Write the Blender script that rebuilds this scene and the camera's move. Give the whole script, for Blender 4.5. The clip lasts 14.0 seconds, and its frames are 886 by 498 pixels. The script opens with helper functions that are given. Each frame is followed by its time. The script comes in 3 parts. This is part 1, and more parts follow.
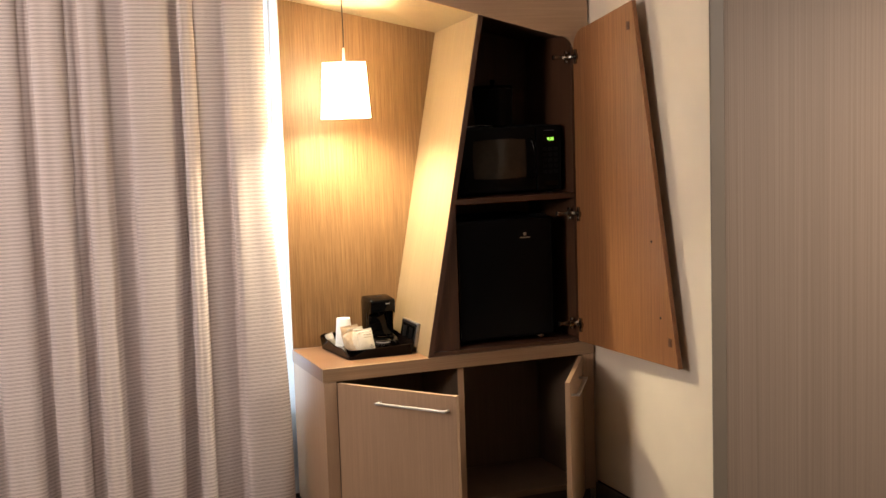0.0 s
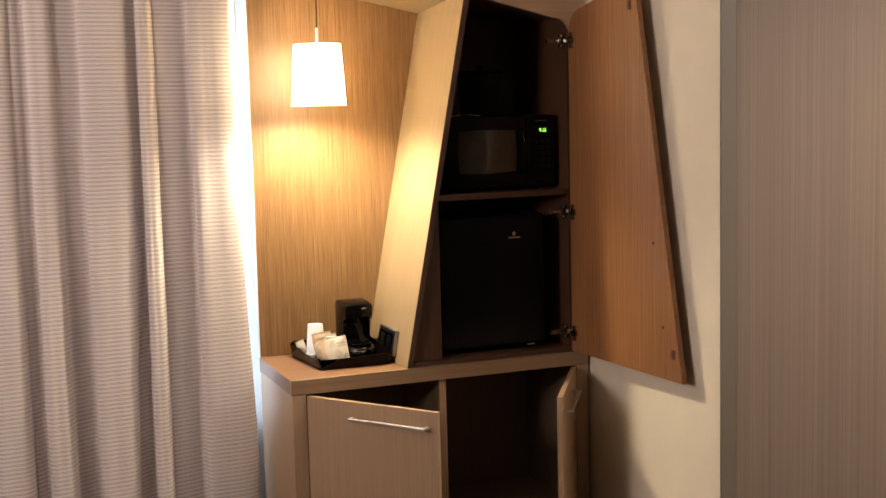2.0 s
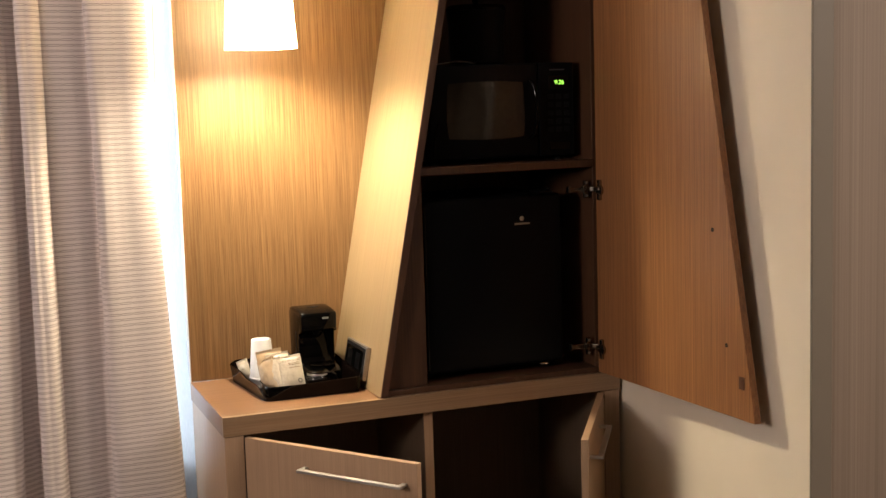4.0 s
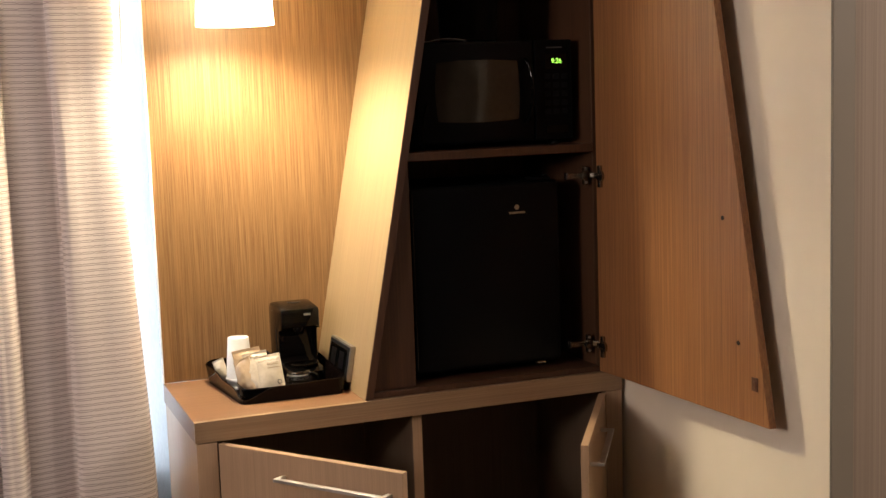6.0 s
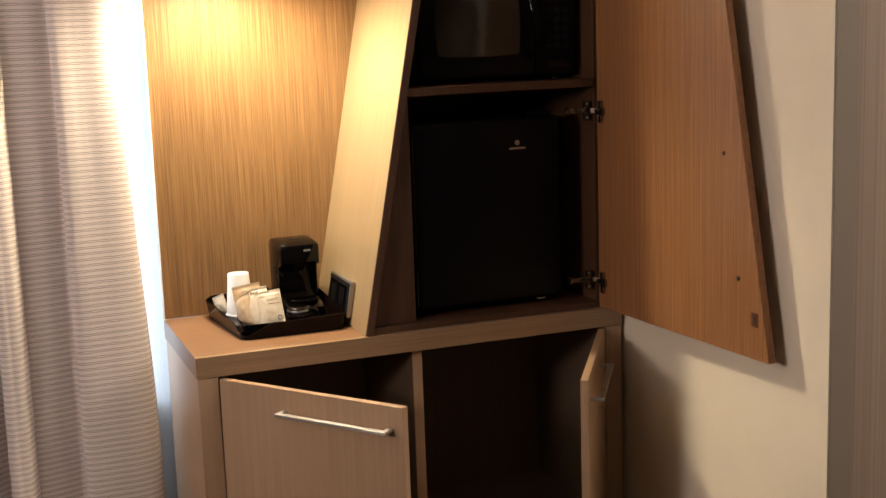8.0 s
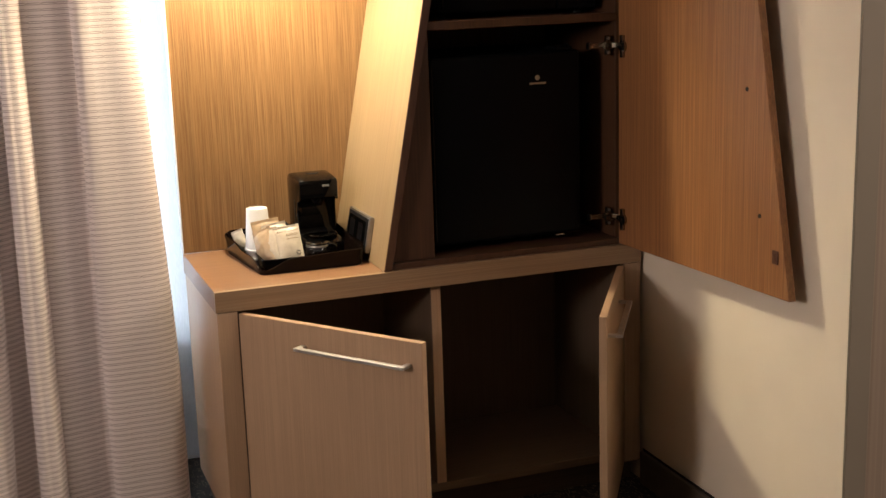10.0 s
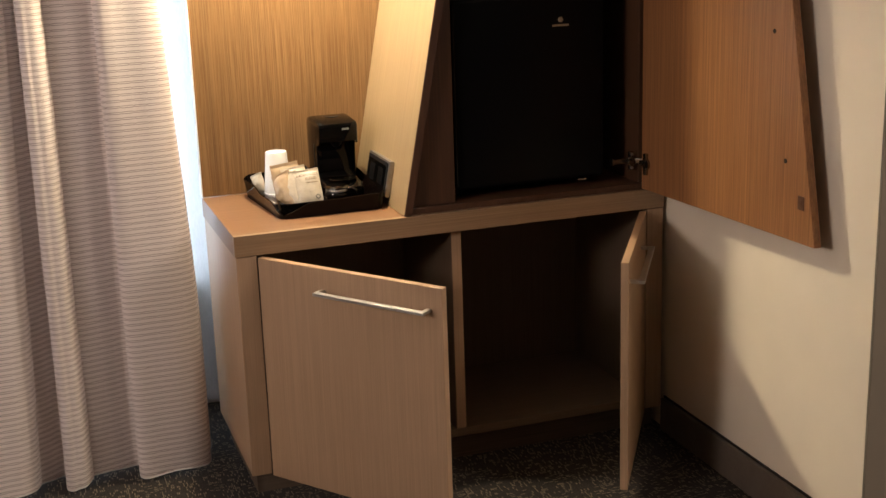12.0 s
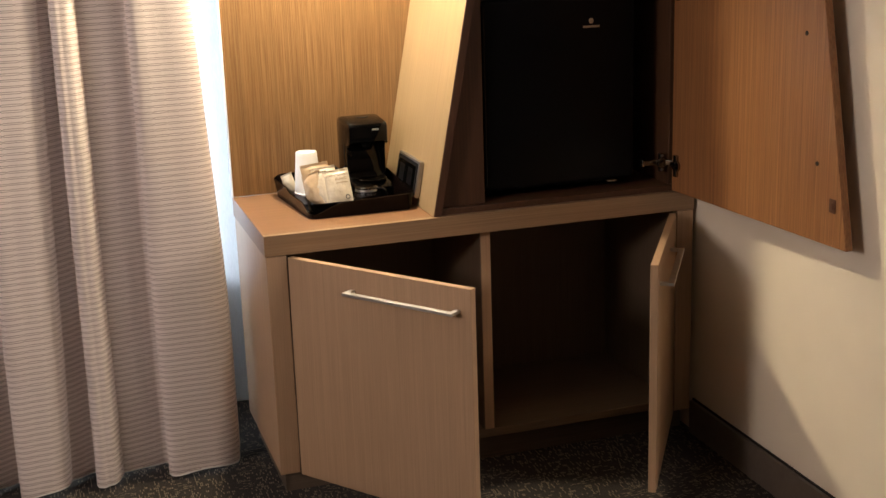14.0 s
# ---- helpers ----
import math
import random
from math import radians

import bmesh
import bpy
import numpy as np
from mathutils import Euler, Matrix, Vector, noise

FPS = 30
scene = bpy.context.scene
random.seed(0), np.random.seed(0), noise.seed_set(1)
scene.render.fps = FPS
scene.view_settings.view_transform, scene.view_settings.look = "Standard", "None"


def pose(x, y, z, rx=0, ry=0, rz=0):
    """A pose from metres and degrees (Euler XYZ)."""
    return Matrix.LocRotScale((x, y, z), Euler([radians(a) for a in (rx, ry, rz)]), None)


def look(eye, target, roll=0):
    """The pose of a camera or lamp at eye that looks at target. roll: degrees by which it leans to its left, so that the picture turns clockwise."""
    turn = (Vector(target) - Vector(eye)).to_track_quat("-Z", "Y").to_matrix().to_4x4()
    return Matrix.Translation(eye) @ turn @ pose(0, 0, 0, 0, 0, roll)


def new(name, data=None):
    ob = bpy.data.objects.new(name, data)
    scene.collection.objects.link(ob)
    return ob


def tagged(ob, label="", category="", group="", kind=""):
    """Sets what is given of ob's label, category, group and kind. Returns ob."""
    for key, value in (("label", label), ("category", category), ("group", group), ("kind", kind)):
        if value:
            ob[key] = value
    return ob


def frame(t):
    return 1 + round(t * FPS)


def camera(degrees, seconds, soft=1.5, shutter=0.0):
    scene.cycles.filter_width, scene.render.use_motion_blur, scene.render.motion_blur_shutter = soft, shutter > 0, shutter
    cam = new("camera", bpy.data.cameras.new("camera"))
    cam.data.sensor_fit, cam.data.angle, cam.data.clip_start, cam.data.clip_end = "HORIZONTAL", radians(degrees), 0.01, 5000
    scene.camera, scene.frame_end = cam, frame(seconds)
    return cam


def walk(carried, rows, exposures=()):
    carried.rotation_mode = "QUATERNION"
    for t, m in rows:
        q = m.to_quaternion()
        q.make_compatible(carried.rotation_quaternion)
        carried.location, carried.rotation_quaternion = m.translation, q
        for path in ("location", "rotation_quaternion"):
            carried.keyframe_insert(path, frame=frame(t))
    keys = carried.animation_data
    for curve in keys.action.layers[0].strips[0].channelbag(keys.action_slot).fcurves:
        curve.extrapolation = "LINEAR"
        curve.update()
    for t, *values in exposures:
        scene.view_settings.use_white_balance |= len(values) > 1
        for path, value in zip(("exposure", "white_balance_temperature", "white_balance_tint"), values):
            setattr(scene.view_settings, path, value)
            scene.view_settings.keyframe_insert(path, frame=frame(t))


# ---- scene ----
cam = camera(38, 14.0)
PATH = [
    (0, (-1.323, -4.849, 1.753), (-0.616, -2.992, 1.527), -1.89),
    (0.5, (-1.323, -4.840, 1.747), (-0.608, -2.985, 1.522), -1.79),
    (1, (-1.314, -4.806, 1.754), (-0.592, -2.955, 1.525), -1.65),
    (1.5, (-1.242, -4.677, 1.731), (-0.521, -2.825, 1.506), -1.51),
    (2, (-1.135, -4.435, 1.706), (-0.412, -2.584, 1.478), -1.43),
    (2.5, (-0.973, -4.098, 1.693), (-0.257, -2.247, 1.450), -1.55),
    (3, (-0.831, -3.775, 1.640), (-0.118, -1.923, 1.400), -1.66),
    (5.5, (-0.530, -3.150, 1.532), (0.175, -1.294, 1.292), -1.88),
    (6, (-0.522, -3.137, 1.526), (0.185, -1.282, 1.276), -1.97),
    (6.5, (-0.520, -3.134, 1.521), (0.187, -1.282, 1.252), -2.02),
    (7, (-0.522, -3.131, 1.524), (0.186, -1.283, 1.227), -2.05),
    (7.5, (-0.523, -3.130, 1.523), (0.182, -1.288, 1.201), -2.03),
    (10, (-0.525, -3.118, 1.521), (0.141, -1.285, 1.077), -1.88),
    (10.5, (-0.522, -3.111, 1.517), (0.134, -1.281, 1.050), -1.84),
    (11, (-0.517, -3.101, 1.517), (0.131, -1.273, 1.026), -1.85),
    (11.5, (-0.516, -3.094, 1.514), (0.123, -1.268, 1.003), -1.85),
    (12, (-0.515, -3.091, 1.511), (0.112, -1.264, 0.986), -1.91),
    (12.5, (-0.513, -3.090, 1.511), (0.098, -1.260, 0.981), -1.97),
    (13, (-0.515, -3.090, 1.512), (0.083, -1.256, 0.982), -1.97),
    (13.5, (-0.515, -3.091, 1.513), (0.075, -1.253, 0.987), -1.93),
    (14, (-0.518, -3.093, 1.515), (0.067, -1.253, 0.991), -1.90),
]
walk(cam, [(t, look(eye, target, roll)) for t, eye, target, roll in PATH],
     exposures=[(0, 0.24), (1.5, 0.14), (3, -0.03), (5.5, 0.0), (7.5, 0.0), (10, -0.03), (14, -0.04)])

# ---- world and lights ----
world = bpy.data.worlds.new("world")
scene.world = world
world.use_nodes = True
sky = world.node_tree.nodes.new("ShaderNodeTexSky")
sky.sky_type, sky.sun_disc = "NISHITA", False
sky.sun_elevation, sky.sun_rotation = radians(40), radians(160)
world.node_tree.nodes["Background"].inputs["Strength"].default_value = 0.1
world.node_tree.links.new(sky.outputs[0], world.node_tree.nodes["Background"].inputs["Color"])


def lamp(name, kind, m, energy, color, size=0.1, size_y=None):
    d = bpy.data.lights.new(name, kind)
    d.energy, d.color = energy, color
    if kind == "AREA":
        d.shape, d.size, d.size_y = "RECTANGLE", size, size_y or size
    else:
        d.shadow_soft_size = size
    ob = new(name, d)
    ob.matrix_world = m
    return ob


LAMP_X, LAMP_Y = 0.195, 0.195
lamp("pendant_bulb_light", "POINT", pose(LAMP_X, LAMP_Y, 1.766), 70, (1.0, 0.86, 0.62), 0.038)
lamp("window_daylight", "AREA", pose(-1.22, 0.86, 1.37, -90, 0, 0), 94, (0.80, 0.90, 1.0), 2.4, 1.85)
# Unseen fill lamp added on the left for curtain and cream wall.
lamp("left_fill", "AREA", pose(-3.0, -1.9, 1.90, 128, 0, -48), 70, (1.0, 0.855, 0.80), 0.8, 0.8)
# Second unseen fill, added to brighten the striped return wall.
lamp("right_fill", "AREA", pose(2.45, -2.4, 2.44), 76, (1.0, 0.865, 0.765), 0.9, 0.9)

# ---- materials ----


def material(name, rough=0.5, metal=0.0):
    m = bpy.data.materials.new(name)
    m.use_nodes = True
    b = m.node_tree.nodes["Principled BSDF"]
    b.inputs["Roughness"].default_value, b.inputs["Metallic"].default_value = rough, metal
    return m, m.node_tree.nodes, m.node_tree.links, b


def ramp(nodes, stops):
    r = nodes.new("ShaderNodeValToRGB")
    e = r.color_ramp.elements
    while len(e) < len(stops):
        e.new(0.5)
    for k, (p, c) in enumerate(stops):
        e[k].position, e[k].color = p, (*c, 1)
    return r


def coords(nodes, links, scale, kind="Object"):
    tc, mp = nodes.new("ShaderNodeTexCoord"), nodes.new("ShaderNodeMapping")
    mp.inputs["Scale"].default_value = scale
    links.new(tc.outputs[kind], mp.inputs["Vector"])
    return mp.outputs["Vector"]


def noise_tex(nodes, links, vec, scale, detail=4.0, rough=0.55):
    n = nodes.new("ShaderNodeTexNoise")
    n.inputs["Scale"].default_value, n.inputs["Detail"].default_value, n.inputs["Roughness"].default_value = scale, detail, rough
    links.new(vec, n.inputs["Vector"])
    return n.outputs["Fac"]


def mixed(nodes, links, a, b, fac, how="MIX"):
    m = nodes.new("ShaderNodeMix")
    m.data_type, m.blend_type = "RGBA", how
    for value, slot in ((fac, 0), (a, 6), (b, 7)):
        if isinstance(value, (int, float)):
            m.inputs[slot].default_value = value
        elif isinstance(value, tuple):
            m.inputs[slot].default_value = (*value, 1)
        else:
            links.new(value, m.inputs[slot])
    return m.outputs[2]


def bump(nodes, links, height, b, strength=0.2, distance=0.001):
    n = nodes.new("ShaderNodeBump")
    n.inputs["Strength"].default_value, n.inputs["Distance"].default_value = strength, distance
    links.new(height, n.inputs["Height"])
    links.new(n.outputs["Normal"], b.inputs["Normal"])


def veneer(name, dark, light, along, rough=0.42, contrast=1.0):
    """Straight-grained oak veneer; the grain runs along the axis named."""
    m, nodes, links, b = material(name, rough)
    fine = {"z": (420, 420, 4.2), "x": (4.2, 420, 420), "y": (420, 4.2, 420)}[along]
    wide = {"z": (120, 120, 0.9), "x": (0.9, 120, 120), "y": (120, 0.9, 120)}[along]
    f = noise_tex(nodes, links, coords(nodes, links, fine), 1.0, 3.0, 0.6)
    w = noise_tex(nodes, links, coords(nodes, links, wide), 1.0, 4.0, 0.6)
    blot = noise_tex(nodes, links, coords(nodes, links, (2.2, 2.2, 1.2)), 1.0, 2.0)
    rf = ramp(nodes, [(0.36, dark), (0.62, light)])
    links.new(f, rf.inputs[0])
    rw = ramp(nodes, [(0.3, (0.72, 0.70, 0.68)), (0.7, (1.12, 1.1, 1.08))])
    links.new(w, rw.inputs[0])
    col = mixed(nodes, links, rf.outputs[0], rw.outputs[0], 0.75 * contrast, "MULTIPLY")
    rb = ramp(nodes, [(0.3, (0.9, 0.88, 0.86)), (0.7, (1.06, 1.06, 1.06))])
    links.new(blot, rb.inputs[0])
    col = mixed(nodes, links, col, rb.outputs[0], 0.8, "MULTIPLY")
    links.new(col, b.inputs["Base Color"])
    bump(nodes, links, f, b, 0.12, 0.0006)
    return m


def paint(name, color, rough=0.6, grain=900, amount=0.12):
    m, nodes, links, b = material(name, rough)
    v = coords(nodes, links, (1, 1, 1))
    big = noise_tex(nodes, links, v, 2.5, 3.0)
    r = ramp(nodes, [(0.3, tuple(0.94 * c for c in color)), (0.7, tuple(min(1, 1.04 * c) for c in color))])
    links.new(big, r.inputs[0])
    links.new(r.outputs[0], b.inputs["Base Color"])
    bump(nodes, links, noise_tex(nodes, links, v, grain, 2.0), b, amount, 0.0008)
    return m


def gloss(name, color, rough, metal=0.0, smudge=0.15, shine=0.5, crinkle=0.0):
    m, nodes, links, b = material(name, rough, metal)
    v = coords(nodes, links, (1, 1, 1))
    n = noise_tex(nodes, links, v, 14, 4.0)
    r = ramp(nodes, [(0.3, (rough * (1 - smudge),) * 3), (0.75, (min(1, rough * (1 + 2 * smudge)),) * 3)])
    links.new(n, r.inputs[0])
    links.new(r.outputs[0], b.inputs["Roughness"])
    b.inputs["Specular IOR Level"].default_value = shine
    c = ramp(nodes, [(0.3, tuple(0.9 * x for x in color)), (0.7, tuple(min(1, 1.05 * x) for x in color))])
    links.new(noise_tex(nodes, links, v, 60, 3.0), c.inputs[0])
    if crinkle:
        bump(nodes, links, noise_tex(nodes, links, v, 38, 2.0), b, crinkle, 0.006)
    links.new(c.outputs[0], b.inputs["Base Color"])
    return m


OAK = veneer("oak_veneer_upright", (0.158, 0.078, 0.028), (0.284, 0.162, 0.072), "z", 0.42, 0.95)
OAK_PALE = veneer("pale_oak_veneer", (0.32, 0.226, 0.122), (0.38, 0.278, 0.160), "z", 0.30, 0.7)
# Worktop oak again, toned as its front edge looks in shade.
OAK_EDGE = veneer("oak_edge_in_shade", (0.29, 0.180, 0.096), (0.345, 0.223, 0.127), "x", 0.42, 0.5)
# Niche veneer copied and reddened to its look in lamplight.
OAK_DOOR = veneer("oak_veneer_lamp_reddened", (0.232, 0.095, 0.034), (0.335, 0.156, 0.061), "z", 0.42, 1.0)
OAK_FLAT = veneer("oak_veneer_lengthwise", (0.215, 0.106, 0.05), (0.268, 0.142, 0.074), "x", 0.42, 0.6)
OAK_GREY = veneer("taupe_oak_laminate", (0.41, 0.266, 0.158), (0.475, 0.314, 0.193), "z", 0.45, 0.4)
OAK_GREY_X = veneer("taupe_oak_laminate_lengthwise", (0.41, 0.266, 0.158), (0.475, 0.314, 0.193), "x", 0.45, 0.4)
# Shade of the unlit cavity is mixed into this brown.
OAK_INSIDE = veneer("brown_lining_and_shade", (0.064, 0.027, 0.012), (0.088, 0.039, 0.017), "z", 0.5)
# Taupe laminate copies darkened to put shade inside the base cabinet.
INSIDE_SHADE = veneer("taupe_inside_shade", (0.105, 0.070, 0.043), (0.135, 0.092, 0.058), "z", 0.5, 0.5)
INSIDE_SHADE_X = veneer("taupe_inside_shade_lengthwise", (0.155, 0.105, 0.064), (0.19, 0.13, 0.08), "x", 0.5, 0.5)
PLINTH = veneer("dark_plinth", (0.07, 0.05, 0.035), (0.11, 0.08, 0.055), "x", 0.55)
WALL = paint("cream_wall_paint", (0.80, 0.70, 0.55), 0.62, 500, 0.25)
WALL_WHITE = paint("white_wall_paint", (0.78, 0.78, 0.77), 0.6)
CEILING_PAINT = paint("ceiling_paint", (0.8, 0.79, 0.76), 0.8)
TRIM = paint("taupe_wall_end", (0.195, 0.160, 0.118), 0.5)
SKIRTING = gloss("dark_brown_vinyl_skirting", (0.125, 0.097, 0.073), 0.45)
BLACK = gloss("black_plastic", (0.003, 0.003, 0.0033), 0.34, shine=0.10)
BLACK_GLOSS = gloss("glossy_black_plastic", (0.002, 0.002, 0.002), 0.03, shine=0.26)
BLACK_LACQUER = gloss("black_lacquer_tray", (0.005, 0.003, 0.0026), 0.06, shine=0.10)
BLACK_MATT = gloss("matt_black_plastic", (0.006, 0.006, 0.0066), 0.5, shine=0.18)
DARK_GLASS = gloss("dark_oven_window", (0.026, 0.021, 0.014), 0.10)
STEEL = gloss("brushed_nickel", (0.62, 0.59, 0.55), 0.42, 1.0)
SATIN = gloss("satin_nickel", (0.42, 0.40, 0.38), 0.4, 1.0)
HINGE_STEEL = gloss("nickel_plated_hinge", (0.34, 0.30, 0.25), 0.22, 1.0)
BADGE = gloss("pale_gold_badge", (0.45, 0.37, 0.25), 0.35, 0.6)
# Near-black that paints the shade of holes, slots and gaps.
HOLE = gloss("hole_and_gap_shade", (0.012, 0.008, 0.006), 0.8)
CUP_WHITE = paint("white_paper_cup", (0.82, 0.81, 0.79), 0.55, 300, 0.1)
PACKET_CREAM = gloss("cream_foil_packet", (0.50, 0.43, 0.33), 0.36, crinkle=0.4)
PACKET_TAN = gloss("tan_foil_packet", (0.42, 0.30, 0.18), 0.36, crinkle=0.3)
PRINT = gloss("brown_print", (0.14, 0.08, 0.04), 0.5)
GREY_PRINT = gloss("grey_print", (0.05, 0.05, 0.05), 0.4)
SILVER_PRINT = gloss("silver_print", (0.42, 0.42, 0.42), 0.35, 0.5)
NAPKIN = paint("white_paper", (0.78, 0.77, 0.74), 0.7)


def glowing(name, color, strength):
    m = bpy.data.materials.new(name)
    m.use_nodes = True
    b = m.node_tree.nodes["Principled BSDF"]
    b.inputs["Base Color"].default_value = (*[0.5 * c for c in color], 1)
    b.inputs["Emission Color"].default_value = (*color, 1)
    b.inputs["Emission Strength"].default_value = strength
    return m


DISPLAY = glowing("green_display_digits", (0.42, 1.0, 0.10), 2.2)
DAYLIGHT = glowing("bright_overcast_daylight", (0.86, 0.93, 1.0), 1.6)


def shade_material():
    m, nodes, links, b = material("white_linen_shade", 0.8)
    v = coords(nodes, links, (1, 1, 1))
    weave = noise_tex(nodes, links, v, 700, 2.0)
    r = ramp(nodes, [(0.3, (0.78, 0.75, 0.69)), (0.7, (0.86, 0.84, 0.79))])
    links.new(weave, r.inputs[0])
    links.new(r.outputs[0], b.inputs["Base Color"])
    b.inputs["Emission Color"].default_value = (1.0, 0.86, 0.61, 1)
    b.inputs["Emission Strength"].default_value = 17.0
    t = nodes.new("ShaderNodeBsdfTranslucent")
    t.inputs["Color"].default_value = (0.9, 0.8, 0.62, 1)
    mix = nodes.new("ShaderNodeMixShader")
    mix.inputs[0].default_value = 0.35
    out = nodes["Material Output"]
    links.new(b.outputs[0], mix.inputs[1])
    links.new(t.outputs[0], mix.inputs[2])
    links.new(mix.outputs[0], out.inputs["Surface"])
    return m


SHADE = shade_material()


def wallcovering():
    """Vinyl wallcovering with fine upright threads of two widths."""
    m, nodes, links, b = material("striped_vinyl_wallcovering", 0.6)
    a = noise_tex(nodes, links, coords(nodes, links, (190, 190, 0.5)), 1.0, 3.0, 0.65)
    c = noise_tex(nodes, links, coords(nodes, links, (36, 36, 0.15)), 1.0, 2.0)
    ra = ramp(nodes, [(0.33, (0.212, 0.155, 0.110)), (0.66, (0.268, 0.202, 0.149))])
    links.new(a, ra.inputs[0])
    rc = ramp(nodes, [(0.35, (0.93, 0.925, 0.92)), (0.65, (1.03, 1.03, 1.03))])
    links.new(c, rc.inputs[0])
    links.new(mixed(nodes, links, ra.outputs[0], rc.outputs[0], 0.9, "MULTIPLY"), b.inputs["Base Color"])
    bump(nodes, links, a, b, 0.3, 0.001)
    return m


def calc(nodes, links, how, a, b=None):
    n = nodes.new("ShaderNodeMath")
    n.operation = how
    for k, value in enumerate((a, b)):
        if value is None:
            continue
        if isinstance(value, (int, float)):
            n.inputs[k].default_value = value
        else:
            links.new(value, n.inputs[k])
    return n.outputs[0]


def curtain_cloth():
    """Woven drape with rows of thin brown lines that swell into flat lens shapes."""
    m, nodes, links, b = material("woven_curtain", 0.85)
    tc, sep = nodes.new("ShaderNodeTexCoord"), nodes.new("ShaderNodeSeparateXYZ")
    links.new(tc.outputs["UV"], sep.inputs[0])
    u, v = sep.outputs[0], sep.outputs[1]
    wob = noise_tex(nodes, links, tc.outputs["UV"], 30.0, 2.0)
    s = calc(nodes, links, "MULTIPLY", calc(nodes, links, "SINE", calc(nodes, links, "MULTIPLY", u, 2 * math.pi / 0.076)), 0.6)
    s = calc(nodes, links, "MAXIMUM", calc(nodes, links, "MINIMUM", s, 0.15), -0.15)
    s = calc(nodes, links, "ADD", s, calc(nodes, links, "MULTIPLY", calc(nodes, links, "SUBTRACT", wob, 0.5), 0.18))
    row = calc(nodes, links, "MULTIPLY", v, 1 / 0.0152)
    masks = []
    for sign in ("ADD", "SUBTRACT"):
        f = calc(nodes, links, "FRACT", calc(nodes, links, sign, row, s))
        d = calc(nodes, links, "ABSOLUTE", calc(nodes, links, "SUBTRACT", f, 0.5))
        r = ramp(nodes, [(0.03, (1, 1, 1)), (0.085, (0, 0, 0))])
        links.new(d, r.inputs[0])
        masks.append(r.outputs[0])
    line = calc(nodes, links, "MAXIMUM", masks[0], masks[1])
    weave = noise_tex(nodes, links, coords(nodes, links, (900, 350, 1), "UV"), 1.0, 2.0)
    base = ramp(nodes, [(0.3, (0.725, 0.635, 0.585)), (0.7, (0.805, 0.715, 0.668))])
    links.new(weave, base.inputs[0])
    col = mixed(nodes, links, base.outputs[0], (0.22, 0.145, 0.115), calc(nodes, links, "MULTIPLY", line, 0.74))
    links.new(col, b.inputs["Base Color"])
    bump(nodes, links, calc(nodes, links, "SUBTRACT", weave, line), b, 0.25, 0.0008)
    t = nodes.new("ShaderNodeBsdfTranslucent")
    links.new(col, t.inputs["Color"])
    mix = nodes.new("ShaderNodeMixShader")
    mix.inputs[0].default_value = 0.14
    links.new(b.outputs[0], mix.inputs[1])
    links.new(t.outputs[0], mix.inputs[2])
    links.new(mix.outputs[0], nodes["Material Output"].inputs["Surface"])
    return m


def carpet_material():
    """Dark brown loop carpet with pale broken dashes laid crosswise in patches."""
    m, nodes, links, b = material("flecked_carpet", 0.95)
    tc, sep = nodes.new("ShaderNodeTexCoord"), nodes.new("ShaderNodeSeparateXYZ")
    links.new(tc.outputs["Object"], sep.inputs[0])

    def chance(a, b):
        join, white = nodes.new("ShaderNodeCombineXYZ"), nodes.new("ShaderNodeTexWhiteNoise")
        white.noise_dimensions = "2D"
        links.new(a, join.inputs[0])
        links.new(b, join.inputs[1])
        links.new(join.outputs[0], white.inputs["Vector"])
        return white.outputs["Value"]

    def stitches(long, short):
        row = calc(nodes, links, "DIVIDE", short, 0.0047)
        col = calc(nodes, links, "DIVIDE", long, 0.0140)
        line = calc(nodes, links, "FLOOR", row)
        lit = calc(nodes, links, "GREATER_THAN", chance(calc(nodes, links, "FLOOR", col), line), 0.72)
        inside = calc(nodes, links, "MULTIPLY", calc(nodes, links, "LESS_THAN", calc(nodes, links, "FRACT", row), 0.55),
                      calc(nodes, links, "LESS_THAN", calc(nodes, links, "FRACT", col), 0.80))
        return calc(nodes, links, "MULTIPLY", lit, inside)

    sx, sy = sep.outputs[0], sep.outputs[1]
    block = chance(calc(nodes, links, "FLOOR", calc(nodes, links, "DIVIDE", sx, 0.0525)), calc(nodes, links, "FLOOR", calc(nodes, links, "DIVIDE", sy, 0.0525)))
    dash = mixed(nodes, links, stitches(sx, sy), stitches(sy, sx), calc(nodes, links, "GREATER_THAN", block, 0.25))
    tuft = noise_tex(nodes, links, coords(nodes, links, (420, 420, 1)), 1.0, 2.0)
    base = ramp(nodes, [(0.3, (0.009, 0.006, 0.0042)), (0.7, (0.020, 0.0138, 0.0096))])
    links.new(tuft, base.inputs[0])
    col = mixed(nodes, links, base.outputs[0], (0.21, 0.165, 0.115), calc(nodes, links, "MULTIPLY", dash, calc(nodes, links, "ADD", tuft, 0.3)))
    links.new(col, b.inputs["Base Color"])
    bump(nodes, links, tuft, b, 0.6, 0.003)
    return m


STRIPED, CLOTH, CARPET = wallcovering(), curtain_cloth(), carpet_material()
HEM = paint("pale_hem_thread", (0.72, 0.68, 0.62), 0.7)


def glass_material():
    m, nodes, links, b = material("clear_glass", 0.02)
    b.inputs["Transmission Weight"].default_value = 1.0
    b.inputs["IOR"].default_value = 1.45
    return m


GLASS = glass_material()

# ---- shape helpers ----


def empty(name, at=(0, 0, 0), turn=0.0):
    ob = new(name)
    ob.empty_display_size = 0.05
    ob.matrix_world = pose(*at, 0, 0, turn)
